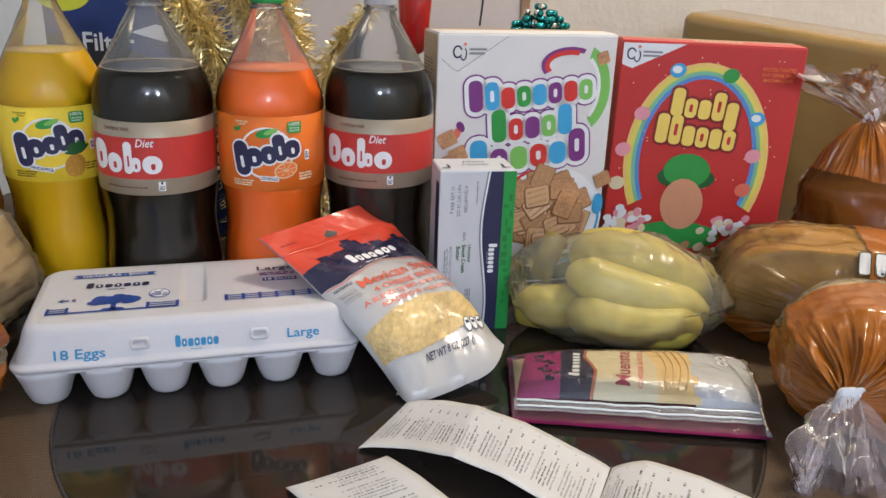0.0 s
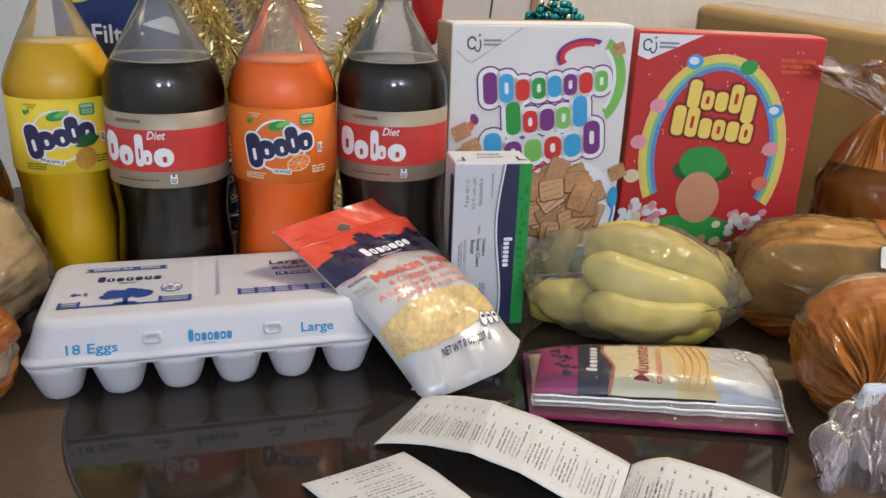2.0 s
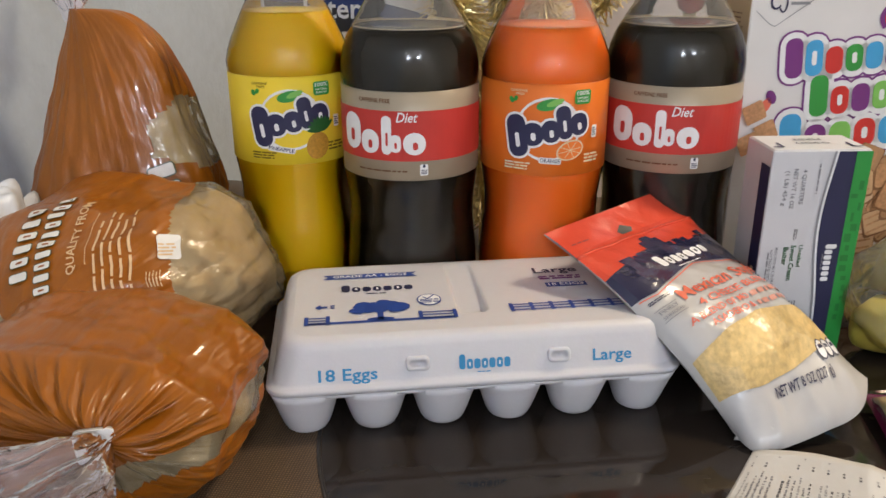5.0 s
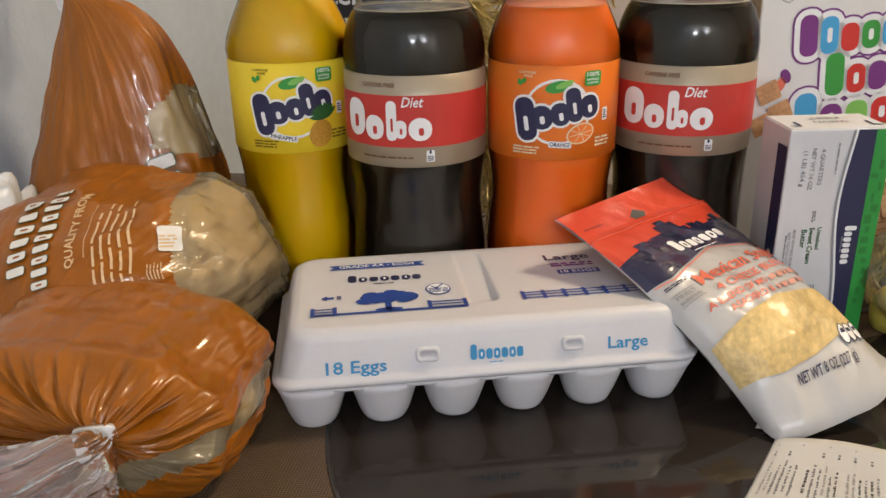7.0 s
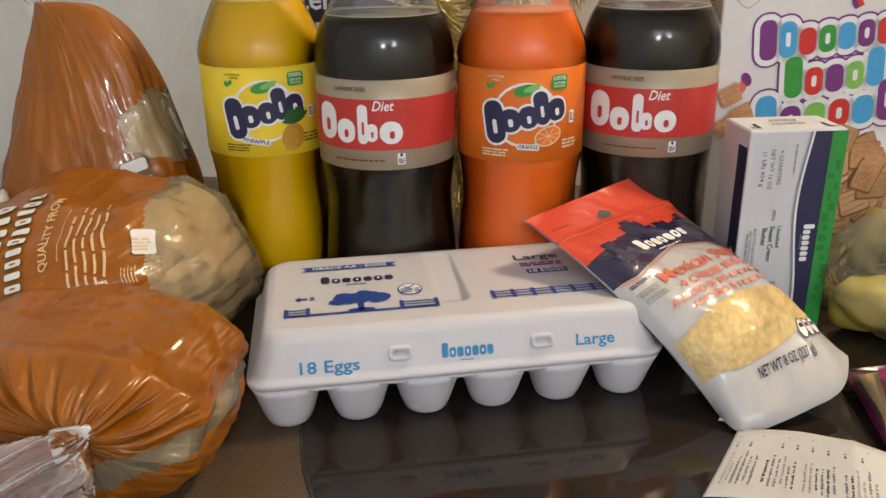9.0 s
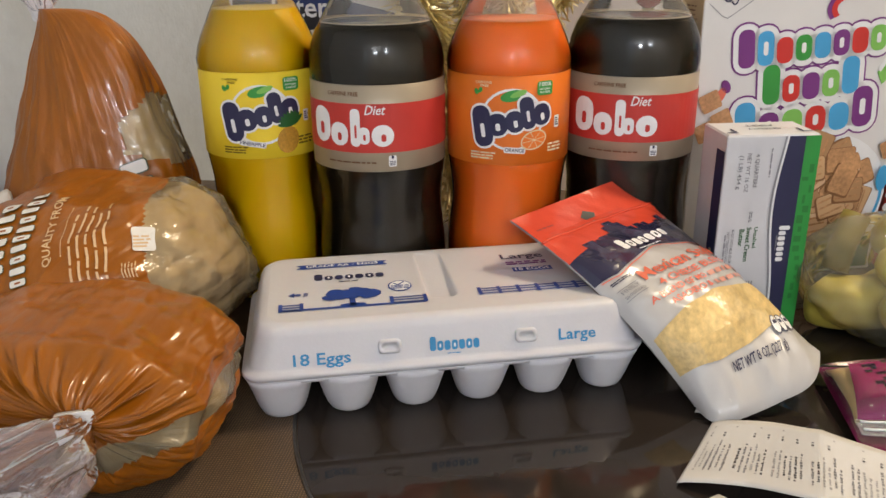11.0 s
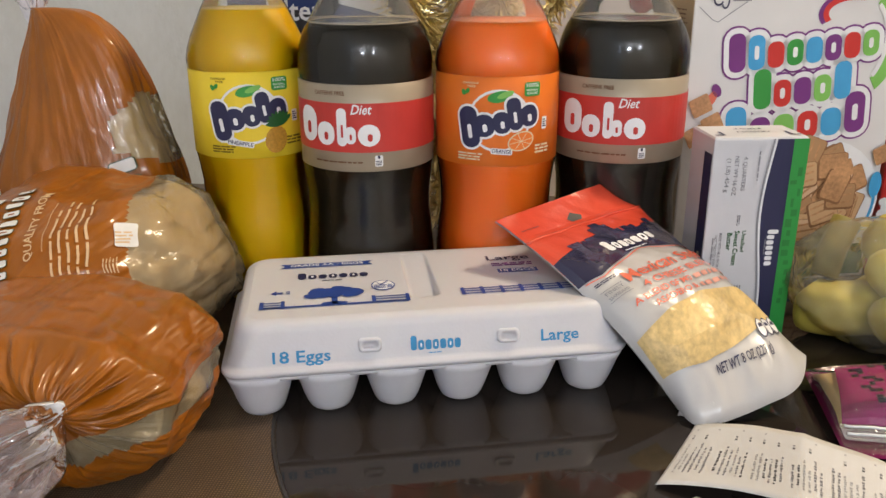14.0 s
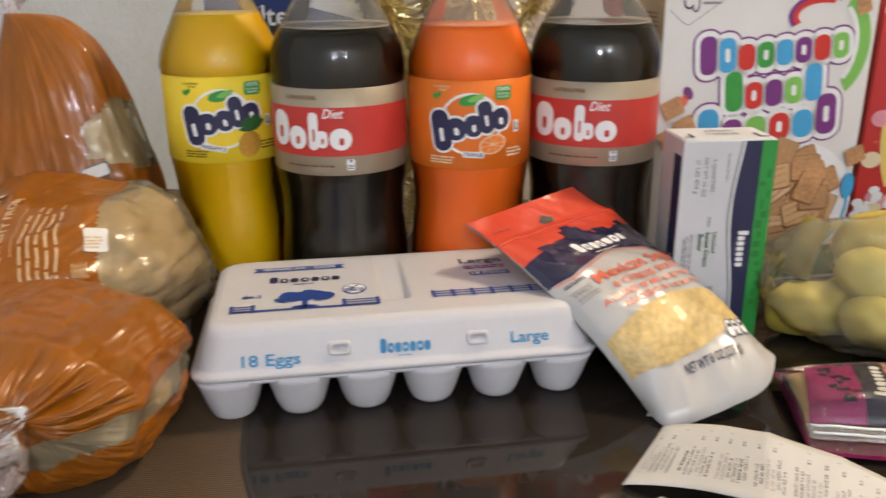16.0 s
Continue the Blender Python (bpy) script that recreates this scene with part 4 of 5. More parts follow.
p.poly([(0, 0.1185), (0.012, 0.1165), (PW * 0.5, 0.1275), (PW - 0.012, 0.1165), (PW, 0.1155), (PW, 0.142), (PW * 0.8, 0.148), (PW * 0.55, 0.145), (PW * 0.3, 0.150), (0, 0.143)], N1, 3)
for k in range(26):
    p.rect(rnd.uniform(0.004, PW - 0.004), 0.147 + rnd.uniform(-0.004, 0.004), rnd.uniform(0.002, 0.010), rnd.uniform(0.002, 0.009), N1, 3.5 + 0.05 * k)
p.rect(PW * 0.47, 0.1555, 0.016, 0.009, N1, 5).rect(PW * 0.47, 0.161, 0.008, 0.006, N1, 5)
p.poly([(PW * 0.40, 0.1775), (PW * 0.46, 0.1825), (PW * 0.52, 0.1775), (PW * 0.50, 0.1740), (PW * 0.42, 0.1740)], BLACK, 4)
p.bars(0.014, 0.180, 0.016, 0.002, 1, ink("dark_red", (0.25, 0.01, 0.01)), 4)
p.blocks(PW * 0.52, 0.1370, 0.046, 0.012, [(0, 1), low, low, low, low, low, low], [WHITE], 5, gap=0.2, hole=N1).bars(PW * 0.52, 0.1275, 0.026, 0.0018, 1, WHITE, 5)
p.line([(0.002, 0.1165), (0.012, 0.1145), (PW * 0.5, 0.1255), (PW - 0.012, 0.1145), (PW - 0.002, 0.1135)], 0.0008, CORAL, 4)
p.text("Mexican Style", PW * 0.54, 0.1055, 0.076, ink("vermilion", (0.66, 0.12, 0.06)), 3, tall=0.0100)
p.text("4 CHEESE BLEND", PW * 0.55, 0.0935, 0.070, CORAL, 3, tall=0.0056)
# The bars' paler coral paints in the glare over these line ends.
p.text("A BLEND OF MO", PW * 0.33, 0.0848, 0.050, CORAL, 3, tall=0.0048).bars(PW * 0.78, 0.0848, 0.042, 0.0046, 1, ink("glare_coral", (0.62, 0.28, 0.22)), 3, ragged=0, fill=0.8, word=1.2)
p.text("ASADERO &", PW * 0.37, 0.0772, 0.038, CORAL, 3, tall=0.0048).bars(PW * 0.76, 0.0772, 0.038, 0.0046, 1, ink("glare_coral", (0.62, 0.28, 0.22)), 3, ragged=0, fill=0.8, word=1.2)
p.text("FINELY", 0.010, 0.1020, 0.012, GREY, 3, 0, 0.0028).text("SHREDDED", 0.010, 0.0975, 0.013, GREY, 3, 0, 0.0022).rect(0.010, 0.1050, 0.014, 0.0005, GREY, 3).rect(0.010, 0.0950, 0.014, 0.0005, GREY, 3)
p.bars(PW - 0.012, 0.1030, 0.014, 0.008, 3, NAVY, 3, ragged=0).bars(0.013, 0.1115, 0.018, 0.003, 2, NAVY, 3)
p.poly([(0.001, 0.034), (0.001, 0.064), (PW * 0.25, 0.070), (PW * 0.5, 0.0725), (PW * 0.75, 0.070), (PW - 0.001, 0.064), (PW - 0.001, 0.043), (PW * 0.75, 0.036), (PW * 0.5, 0.032), (PW * 0.25, 0.031)], SHRED, 3)
p.text("NET WT 8 OZ (227 g)", PW * 0.55, 0.0265, 0.048, NAVY, 3, tall=0.0036)
for k in range(3):
    p.ell(PW - 0.026 + 0.007 * k, 0.0355, 0.0036, 0.0048, WHITE, 4).arc(PW - 0.026 + 0.007 * k, 0.0355, 0.0036, 0.0048, 0.0007, 0, 360, NAVY, 5).rect(PW - 0.026 + 0.007 * k, 0.0365, 0.004, 0.002, NAVY, 5)
p.build("front_print", th, lambda u, v, o: front(u, 1.07 * v - 0.0139, o), 0.003, 0.0007, 0.00012)
TAB = [Vector(q) for q in ((-0.018, 0.657, 0.002), (0.001, 0.648, 0.002), (-0.013, 0.665, 0.013), (0.003, 0.652, 0.016))]
part("bottom_tab", sheet(lambda u, v: (1 - v) * TAB[0].lerp(TAB[1], u) + v * TAB[2].lerp(TAB[3], u) + Vector((0, -0.0012 * math.sin(3.14 * v), 0.0010 * math.sin(9 * u))), 12, 8, 0.0005), GLOSSY_WHITE, th, "white crimped bottom seal")
zip_rows = [front(PW * k / 20, 0.166 + 0.0006 * math.sin(k), 0.0012) for k in range(21)]
part("zip_strip", tube(zip_rows, 0.0011, 6), R1, th)

th = thing("cheese_slices_pack", pose(0, 0, 0), "flat zip pack of sliced cheese with magenta and navy print", "cheese pack")
MW, MH = 0.200, 0.112
corners = ((0.0755, 0.6220, 0.0045), (0.2740, 0.6110, 0.0045), (0.0765, 0.7200, 0.0085), (0.2880, 0.7270, 0.0120))
mfront = pouch_map(corners, 0.004, MW, MH, 0.015, 0.24, 0.98, 0.0013, 9)
mback = pouch_map(corners, 0.0, MW, MH, -0.002, 0.24, 0.98, 0.0006, 9)
part("back_film", sheet(lambda u, v: mback(u * MW, v * MH, -0.001), 50, 30), INK_POUCH["magenta"], th)
part("cheese_stack", sheet(lambda u, v: mfront((0.02 + 0.66 * u) * MW, (0.28 + 0.66 * v) * MH, -0.0035), 20, 16, 0.003), mat("cheese_slice", (0.76, 0.56, 0.26), 0.4, vary=0.08, bump=0.1, coat=0.3), th, "pale yellow cheese slices")
for k in range(4):
    part("slice_edge", tube([mfront((0.60 + 0.030 * k + 0.03 * math.sin(math.pi * q / 10)) * MW, (0.33 + 0.055 * q) * MH, 0.0006) for q in range(11)], 0.0010, 6), mat("cheese_slice", (0.76, 0.56, 0.26)), th)
p = Print(42)
p.poly([(0.004, 0.036), (0.052, 0.036), (0.050, MH - 0.004), (0.016, MH - 0.004)], mat("pouch_cerise", (0.40, 0.025, 0.17), 0.2, vary=0.1, bump=0.3, bump_scale=70, coat=0.6), 1)
p.poly([(0.038, 0.036), (0.062, 0.036), (0.067, 0.060), (0.060, 0.085), (0.064, MH - 0.004), (0.044, MH - 0.004)], INK_POUCH["navy"], 2)
p.poly([(0.112, 0.036), (0.150, 0.036), (0.146, MH - 0.006), (0.104, MH - 0.006)], mat("cheese_slice", (0.76, 0.56, 0.26)), 1)
p.line([(0.063, 0.036), (0.068, 0.060), (0.061, 0.085), (0.065, MH - 0.004)], 0.0012, CORAL, 3)
p.poly([(0.0645, 0.036), (0.116, 0.036), (0.118, 0.070), (0.108, MH - 0.004), (0.0665, MH - 0.004), (0.0625, 0.085), (0.0695, 0.060)], INK_POUCH["cream"], 2)
for k in range(12):
    p.rect(0.030 + rnd.uniform(-0.01, 0.008), 0.05 + 0.004 * k, rnd.uniform(0.003, 0.009), 0.004, N1, 3)
p.blocks(0.052, 0.072, 0.040, 0.009, [(0, 1), low, low, low, low, low, low], [WHITE], 4, 84, gap=0.2)
p.text("Muenster", 0.092, 0.073, 0.056, ink("wine", (0.35, 0.02, 0.05)), 4, 84, 0.0115).text("CHEESE SLICES", 0.105, 0.068, 0.050, CORAL, 4, 84, 0.0040)
p.poly([(0.146, 0.034), (0.197, 0.032), (0.197, MH - 0.003), (0.140, MH - 0.003)], ink("milky", (0.55, 0.56, 0.58)), 1)
for k in range(3):
    p.ell(0.174, 0.082 + 0.008 * k, 0.0055, 0.0042, WHITE, 3).arc(0.174, 0.082 + 0.008 * k, 0.0055, 0.0042, 0.0008, 0, 360, GREY, 4).rect(0.174, 0.082 + 0.008 * k, 0.003, 0.004, GREY, 4)
p.text("NET WT 8 OZ (227 g)", 0.187, 0.062, 0.044, GREY, 3, -72, 0.0034)
p.build("front_print", th, lambda u, v, o: mfront(u, 1.1 * v - 0.0115, o), 0.005, 0.0002, 0.00012)
part("front_film", sheet(lambda u, v: mfront(u * MW, v * MH, 0.0016), 80, 50), CLEAR, th, "clear crinkled film")
ZIP = film("zip_film", (0.96, 0.95, 0.98), 0.26, 0.6, 90, 0.10, 1.5)
part("zip_strip", sheet(lambda u, v: mfront(MW * (0.01 + 0.97 * u), MH * (0.10 + 0.14 * v), 0.0026 + 0.0011 * math.sin(v * 22) + 0.0006 * noise.noise((u * 14, v * 2, 7))), 120, 30), ZIP, th, "ribbed clear zip closure")
for q in (0.135, 0.205):
    part("zip_track", tube([mfront(MW * (0.02 + 0.95 * k / 40), MH * q, 0.0045 + 0.0006 * noise.noise((k * 0.4, q, 2))) for k in range(41)], 0.0009, 6), mat("zip_bead", (0.72, 0.72, 0.75), 0.18, coat=0.8, vary=0.05, bump=0.2), th, "milky plastic zip bead")
part("end_seal", tube([mfront(MW * 0.988, MH * q / 20, 0.0012 + 0.0005 * math.sin(q * 2)) for q in range(21)], 0.0022, 6), MATS["zip_film"], th, "clear side seal")


# ---- receipts ----
PAPER = mat("thermal_paper", (0.58, 0.575, 0.57), 0.55, vary=0.03, bump=0.05)


def receipt(knots, half, label, seed, rows):
    """A long paper slip that runs along its knots (x, y, z, side x, side y), with columns of small print."""
    th = thing("receipt", pose(0, 0, 0), label, "receipt", "store receipts")

    def at(u, v, o):
        s = max(0.0, min(0.9999, u)) * (len(knots) - 1)
        i = int(s)
        f = s - i
        g = [knots[max(0, min(len(knots) - 1, j))] for j in (i - 1, i, i + 1, i + 2)]
        w = (-0.5 * f ** 3 + f ** 2 - 0.5 * f, 1.5 * f ** 3 - 2.5 * f ** 2 + 1, -1.5 * f ** 3 + 2 * f ** 2 + 0.5 * f, 0.5 * f ** 3 - 0.5 * f ** 2)
        q = [sum(a * b[k] for a, b in zip(w, g)) for k in range(5)]
        return Vector((q[0] + q[3] * v, q[1] + q[4] * v, max(g[1][2] * (1 - f) + g[2][2] * f, 0.0006) + 0.0010 * v * v + o))

    part("paper", sheet(lambda u, v: at(u, 2 * v - 1, 0), 80, 12, 0.00015), PAPER, th)
    p = Print(seed)
    rr = random.Random(seed)
    faded, pale, dark = ink("faded", (0.22, 0.22, 0.24)), ink("faded_pale", (0.34, 0.34, 0.35)), ink("faded_dark", (0.11, 0.11, 0.12))
    for k in range(rows):
        u = 0.04 + 0.92 * k / rows
        if k % 7 == 6:
            continue
        tone = (faded, pale, faded, dark, pale)[rr.randrange(5)]
        end = rr.uniform(-0.05, 0.38)
        v = -0.62 + (0.10 if k % 3 == 1 else 0.0)
        while v < end:
            n = rr.uniform(0.02, 0.07)
            p.rect(u + rr.uniform(-0.06, 0.06) / rows, v + n / 2, rr.uniform(0.26, 0.46) / rows, n, tone, 0)
            v += n + (rr.uniform(0.012, 0.02) if rr.random() < 0.75 else 0.05)
        if k % 3 == 0:
            p.rect(u, 0.50, 0.42 / rows, 0.05, dark, 0).rect(u, 0.58, 0.42 / rows, rr.uniform(0.03, 0.07), tone, 0)
        if k % 5 == 0:
            p.rect(u, 0.78, 0.34 / rows, 0.04, pale, 0)
    p.build("print", th, lambda u, v, o: at(u, v, o), 0.0, 0.0003, 0.0)
    return th


receipt([(-0.0240, 0.6130, 0.001, 0.0160, 0.034), (0.0080, 0.6020, 0.010, 0.0125, 0.0345), (0.0380, 0.5800, 0.020, 0.0095, 0.0345), (0.0720, 0.5640, 0.017, 0.011, 0.034), (0.1040, 0.5490, 0.008, 0.012, 0.034), (0.1310, 0.5360, 0.001, 0.012, 0.032)], 0.035, "long folded white paper receipt with grey print", 51, 58)
receipt([(0.1320, 0.5380, 0.001, 0.012, 0.030), (0.1560, 0.5370, 0.009, 0.012, 0.030), (0.1900, 0.5190, 0.010, 0.012, 0.030), (0.2350, 0.4950, 0.003, 0.012, 0.030)], 0.035, "curled end of a white paper receipt", 52, 30)
receipt([(-0.0505, 0.5500, 0.001, -0.0325, -0.0210), (-0.0270, 0.5220, 0.006, -0.033, -0.021), (0.0000, 0.4900, 0.007, -0.033, -0.021), (0.0300, 0.4550, 0.001, -0.033, -0.021)], 0.035, "short white paper receipt with faint grey print", 53, 30)

# ---- bananas ----
BAN = mat("banana_skin", (0.52, 0.42, 0.07), 0.5, vary=0.22, scale=70, bump=0.08, sss=0.1)
STEM = mat("banana_stem", (0.22, 0.17, 0.03), 0.6, vary=0.3)
bunch = thing("banana_bunch", pose(0.185, 0.80, 0), "bunch of ripe yellow bananas in a clear bag", "bananas")


def banana(a, b, c, r):
    """Five-sided tapering fruit along the curve a, b, c, with a dark tip."""
    a, b, c = Vector(a), Vector(b), Vector(c)
    mid = 2 * b - (a + c) / 2
    n, rings = 15, []
    steps = 26
    pts = [(1 - t) ** 2 * a + 2 * t * (1 - t) * mid + t * t * c for t in (k / steps for k in range(steps + 1))]
    side = (c - a).cross(b - a).normalized()
    for i, q in enumerate(pts):
        t = i / steps
        d = (pts[min(i + 1, steps)] - pts[max(i - 1, 0)]).normalized()
        e = d.cross(side).normalized()
        k = min(1.0, (t / 0.16) ** 0.6 * 0.75 + 0.25, ((1 - t) / 0.13) ** 0.6 * 0.8 + 0.18)
        rings.append([q + r * k * (1 + 0.06 * math.cos(5 * 2 * math.pi * j / n)) * (math.cos(2 * math.pi * j / n) * e + math.sin(2 * math.pi * j / n) * side) for j in range(n)])
    bm = bmesh.new()
    loft(bm, rings)
    for f in bm.faces:
        if (f.calc_center_median() - pts[-1]).length < r * 0.35:
            f.material_index = 1
    return bm


for a, b, c, r in (((-0.042, 0.028, 0.062), (0.018, 0.016, 0.075), (0.099, 0.028, 0.023), 0.022),
                   ((-0.05, -0.002, 0.063), (0.012, -0.014, 0.048), (0.089, -0.002, 0.0225), 0.0215),
                   ((-0.048, -0.02, 0.035), (0.007, -0.032, 0.0219), (0.079, -0.02, 0.0215), 0.0205),
                   ((-0.087, 0.012, 0.0225), (-0.067, 0.0, 0.0229), (-0.028, 0.012, 0.0225), 0.0215),
                   ((-0.043, 0.042, 0.021), (0.013, 0.03, 0.0214), (0.091, 0.042, 0.021), 0.02)):
    part("banana", banana(a, b, c, r), [BAN, STEM], bunch)
part("crown", tube([(-0.058, 0.030, 0.088), (-0.068, 0.022, 0.066), (-0.074, 0.014, 0.046)], 0.011, 10), STEM, bunch, "greenish stem joint")


def bag_blob(u, v):
    a, h = 2 * math.pi * u, math.pi * (v - 0.5)
    x, y, z = 0.107 * math.cos(h) * math.cos(a), 0.068 * math.cos(h) * math.sin(a), 0.056 * math.sin(h)
    k = 1 + 0.07 * noise.noise((x * 30, y * 30, z * 30)) + 0.03 * noise.noise((x * 90, y * 60, z * 90 + 5)) + 0.045 * (0.25 - abs(noise.noise((x * 34 + z * 18, y * 22, z * 26 - x * 8)))) + 0.03 * (0.25 - abs(noise.noise((x * 80 + z * 40, y * 50, z * 55 + 3))))
    zz = 0.047 + z * k - 0.07 * max(0.0, x) * (1 if z > 0 else 0.2)
    return Vector((x * k, y * k, max(zz, 0.0012)))


bag = part("produce_bag", sheet(bag_blob, 180, 100), film("produce_film", (0.98, 0.98, 0.96), 0.13, 0.9, 34, 0.07, 1.36, (0.82, 0.78, 0.60)), None)
bag.location = (0.186, 0.800, 0)
tagged(bag, "thin clear plastic produce bag wrapped round bananas", "plastic bag")

# ---- bread bags ----
PRINT_ORANGE = mat("bag_orange", (0.31, 0.093, 0.005), 0.36, vary=0.34, scale=30, bump=0.9, bump_scale=60, coat=0.5, spec=0.25, stretch=(1, 0.35, 1))
BAG_CLEAR = film("bag_clear", (0.99, 0.98, 0.95), 0.22, 1.0, 40, 0.13, 1.62, (0.70, 0.58, 0.38))
TAIL = film("bag_tail", (0.99, 0.97, 0.98), 0.09, 0.8, 50, 0.10, 1.28, haze_colour=(0.97, 0.86, 0.90))
BREAD = mat("bread_crust", (0.54, 0.385, 0.185), 0.7, vary=0.22, scale=60, bump=0.10, bump_scale=60)
AMBER = film("bag_amber", (0.72, 0.52, 0.26), 0.08, 0.8, 45, 0.08, 1.35, (0.55, 0.25, 0.05))
HONEY = film("bag_honey", (0.86, 0.73, 0.48), 0.10, 1.0, 42, 0.09, 1.5, (0.62, 0.42, 0.18))
# Darker crust colour that carries the shade on one bag's lower half.
BREAD_DARK = mat("bread_shade", (0.34, 0.17, 0.045), 0.65, vary=0.3, scale=120, bump=0.35, bump_scale=60)
TAG = mat("bread_tag", (0.75, 0.75, 0.76), 0.4, vary=0.03, bump=0.05)


def bread_bag(name_label, m, w, h, length, window, seed, tail_len=0.06, tail_bend=(0, 0, 0), neck=0.30, flat=True, tie=(0.0, 0.5), blunt=(0.42, 0.42), prints=(), tail_wide=0.030, tag_turn=(-12, 0, 20), shape=0.62, rolls=None, pleat=1.0, clear=None, fine=1.0, lean=0.0):
    """Bag of rolls along local y: the blunt end at y=0, the gathered neck at y=length, the loose tail past it.
    window(place) is true where the film is clear; tie: where the neck sits across and in height."""
    th = thing("bread_bag", m, name_label, "bread bag", "bags of bread rolls")
    n = 380

    def at(th_, s, grow=0.0, lump=1.0):
        body = 1 - neck
        c, si = math.cos(th_), math.sin(th_)
        if s < body:
            k = max(0.0, 1 - abs(1 - min(1.0, s / (body * blunt[0]))) ** 2.6) ** blunt[1]
            g = 0.0
        else:
            q = min(1.0, (s - body) / neck)
            g = 1 - (1 - q) ** shape
            k = (1 - q) ** (shape - lean * c) * (1 - 0.06 * math.sin(math.pi * g)) + 0.055 * g
        sq = 2.5 - 0.5 * g
        e = (abs(c) ** sq + abs(si) ** sq) ** (-1 / sq)
        fold = 0.9 * noise.noise((c * 3.4 + seed, si * 3.4, g * 0.9)) + 0.9 * (0.4 + 0.6 * fine) * (0.35 - abs(noise.noise((c * 7.5 + seed, si * 7.5, g * 1.2 + 2)))) + 0.8 * fine * (0.3 - abs(noise.noise((c * 15, si * 15 + seed, g * 1.2))))
        amp = pleat * 0.26 * g ** 0.9 * (1.05 - g) + 0.02
        crease = 1 - 2 * abs(noise.noise((c * 2.2 + seed, s * 5.5 + 0.8 * si, si * 2.2))) + 0.6 * (0.5 - abs(noise.noise((c * 6 + 2 * s, s * 9 + seed, si * 6))))
        lumps = (0.075 * noise.noise((c * 1.7 + seed, s * 4.2, si * 1.7)) * lump + (0.040 if grow == 0 else 0.006) * crease) * (1 - g) + 0.42 * g * (1 - g) * noise.noise((c * 1.4 + seed, s * 2.5, si * 1.4)) + (0.02 if grow == 0 else 0.006) * noise.noise((c * 6 + seed, s * 15, si * 6))
        rr = k * e * (1 + amp * fold + lumps) + grow
        x, z = w * rr * c, h * rr * si
        zz = h * (1 - g) + g * (tie[1] * 2 * h) + z
        if flat and zz < 0.012:
            zz = max(zz, 0.0015)
        return Vector((g * tie[0] + x, length * s + (pleat * 0.016 * fold * min(1.0, 3 * g) * (1.02 - g) if grow == 0 else -0.016 * min(1.0, 4 * g)), zz))

    stations = [(1 - neck) * j / 44 for j in range(44)] + [1 - neck + neck * (1 - (1 - j / 56) ** (1 / shape)) for j in range(57)]
    steps = len(stations) - 1
    bm = bmesh.new()
    vs = [[bm.verts.new(at(2 * math.pi * i / n, q)) for i in range(n)] for q in stations]
    for j in range(steps):
        for i in range(n):
            f = bm.faces.new((vs[j][i], vs[j + 1][i], vs[j + 1][(i + 1) % n], vs[j][(i + 1) % n]))
            f.material_index = int(window(f.calc_center_median()))
    tree = BVHTree.FromBMesh(bm)
    part("film", bm, [PRINT_ORANGE, clear or BAG_CLEAR], th, "glossy orange-brown printed film with clear areas")
    bm = bmesh.new()
    loft(bm, [[at(2 * math.pi * i / 64, 0.02 + (0.97 - neck * 0.25) * j / 40, -0.034, 1.0) for i in range(64)] for j in range(41)])
    bmesh.ops.reverse_faces(bm, faces=bm.faces[:])
    part("bread_rolls", bm, rolls or BREAD, th, "soft bread rolls")
    end = at(0, 1) * 0.5 + at(math.pi, 1) * 0.5

    def tail(u, v):
        a = 2 * math.pi * u
        c, si = math.cos(a), math.sin(a)
        r = 0.006 + tail_wide * v ** 0.8 * (1 + 0.45 * noise.noise((c * 1.2 + seed, si * 1.2, v)))
        r *= 1 + v ** 0.5 * (0.9 * noise.noise((c * 4 + seed, si * 4, v * 1.5)) + 0.5 * noise.noise((c * 9, si * 9 + seed, v * 4)))
        b = Vector(tail_bend) * v ** 1.4
        return end + Vector((r * c, tail_len * v * (1 + 0.45 * noise.noise((c * 2, si * 2 + seed, 0))) - 0.002, 0.75 * r * si + 0.006 * v * noise.noise((c * 3, si * 3, v * 5 + seed)))) + b

    part("tail", sheet(tail, 160, 36), TAIL, th, "loose pleated clear film past the tie")
    bm = boxed((-0.010, -0.0015, -0.011), (0.010, 0.0015, 0.011), 0.003, 2)
    tagp = part("bread_tag", bm, TAG, th, "white plastic closing tag")
    tagp.matrix_local = pose(end.x, end.y + 0.001, end.z, *tag_turn)
    for p, origin, across, up in prints:
        o0, ax, ay = Vector(origin), Vector(across).normalized(), Vector(up).normalized()
        inward = -ax.cross(ay)

        def on(u, v, o, o0=o0, ax=ax, ay=ay, inward=inward):
            q = o0 + ax * u + ay * v
            hit, no, _, _ = tree.ray_cast(q - inward * 0.12, inward)
            if hit is None:
                hit, no, _, _ = tree.find_nearest(q)
            return hit - inward * (o + 0.0008)

        tagged(p.build("film_print", th, on, 0.003), kind="stuff")
    return th


def block_word(n, wide, tall, m, seed):
    """A bag's brand lettering as plain upright blocks with a dark shadow edge."""
    return Print(seed).blocks(0, 0, wide, tall, [(0, 1)] * n, [m], 2, 0, ((0.0010, ink("shade_green", (0.05, 0.07, 0.03))),), 0.35, 0.15)


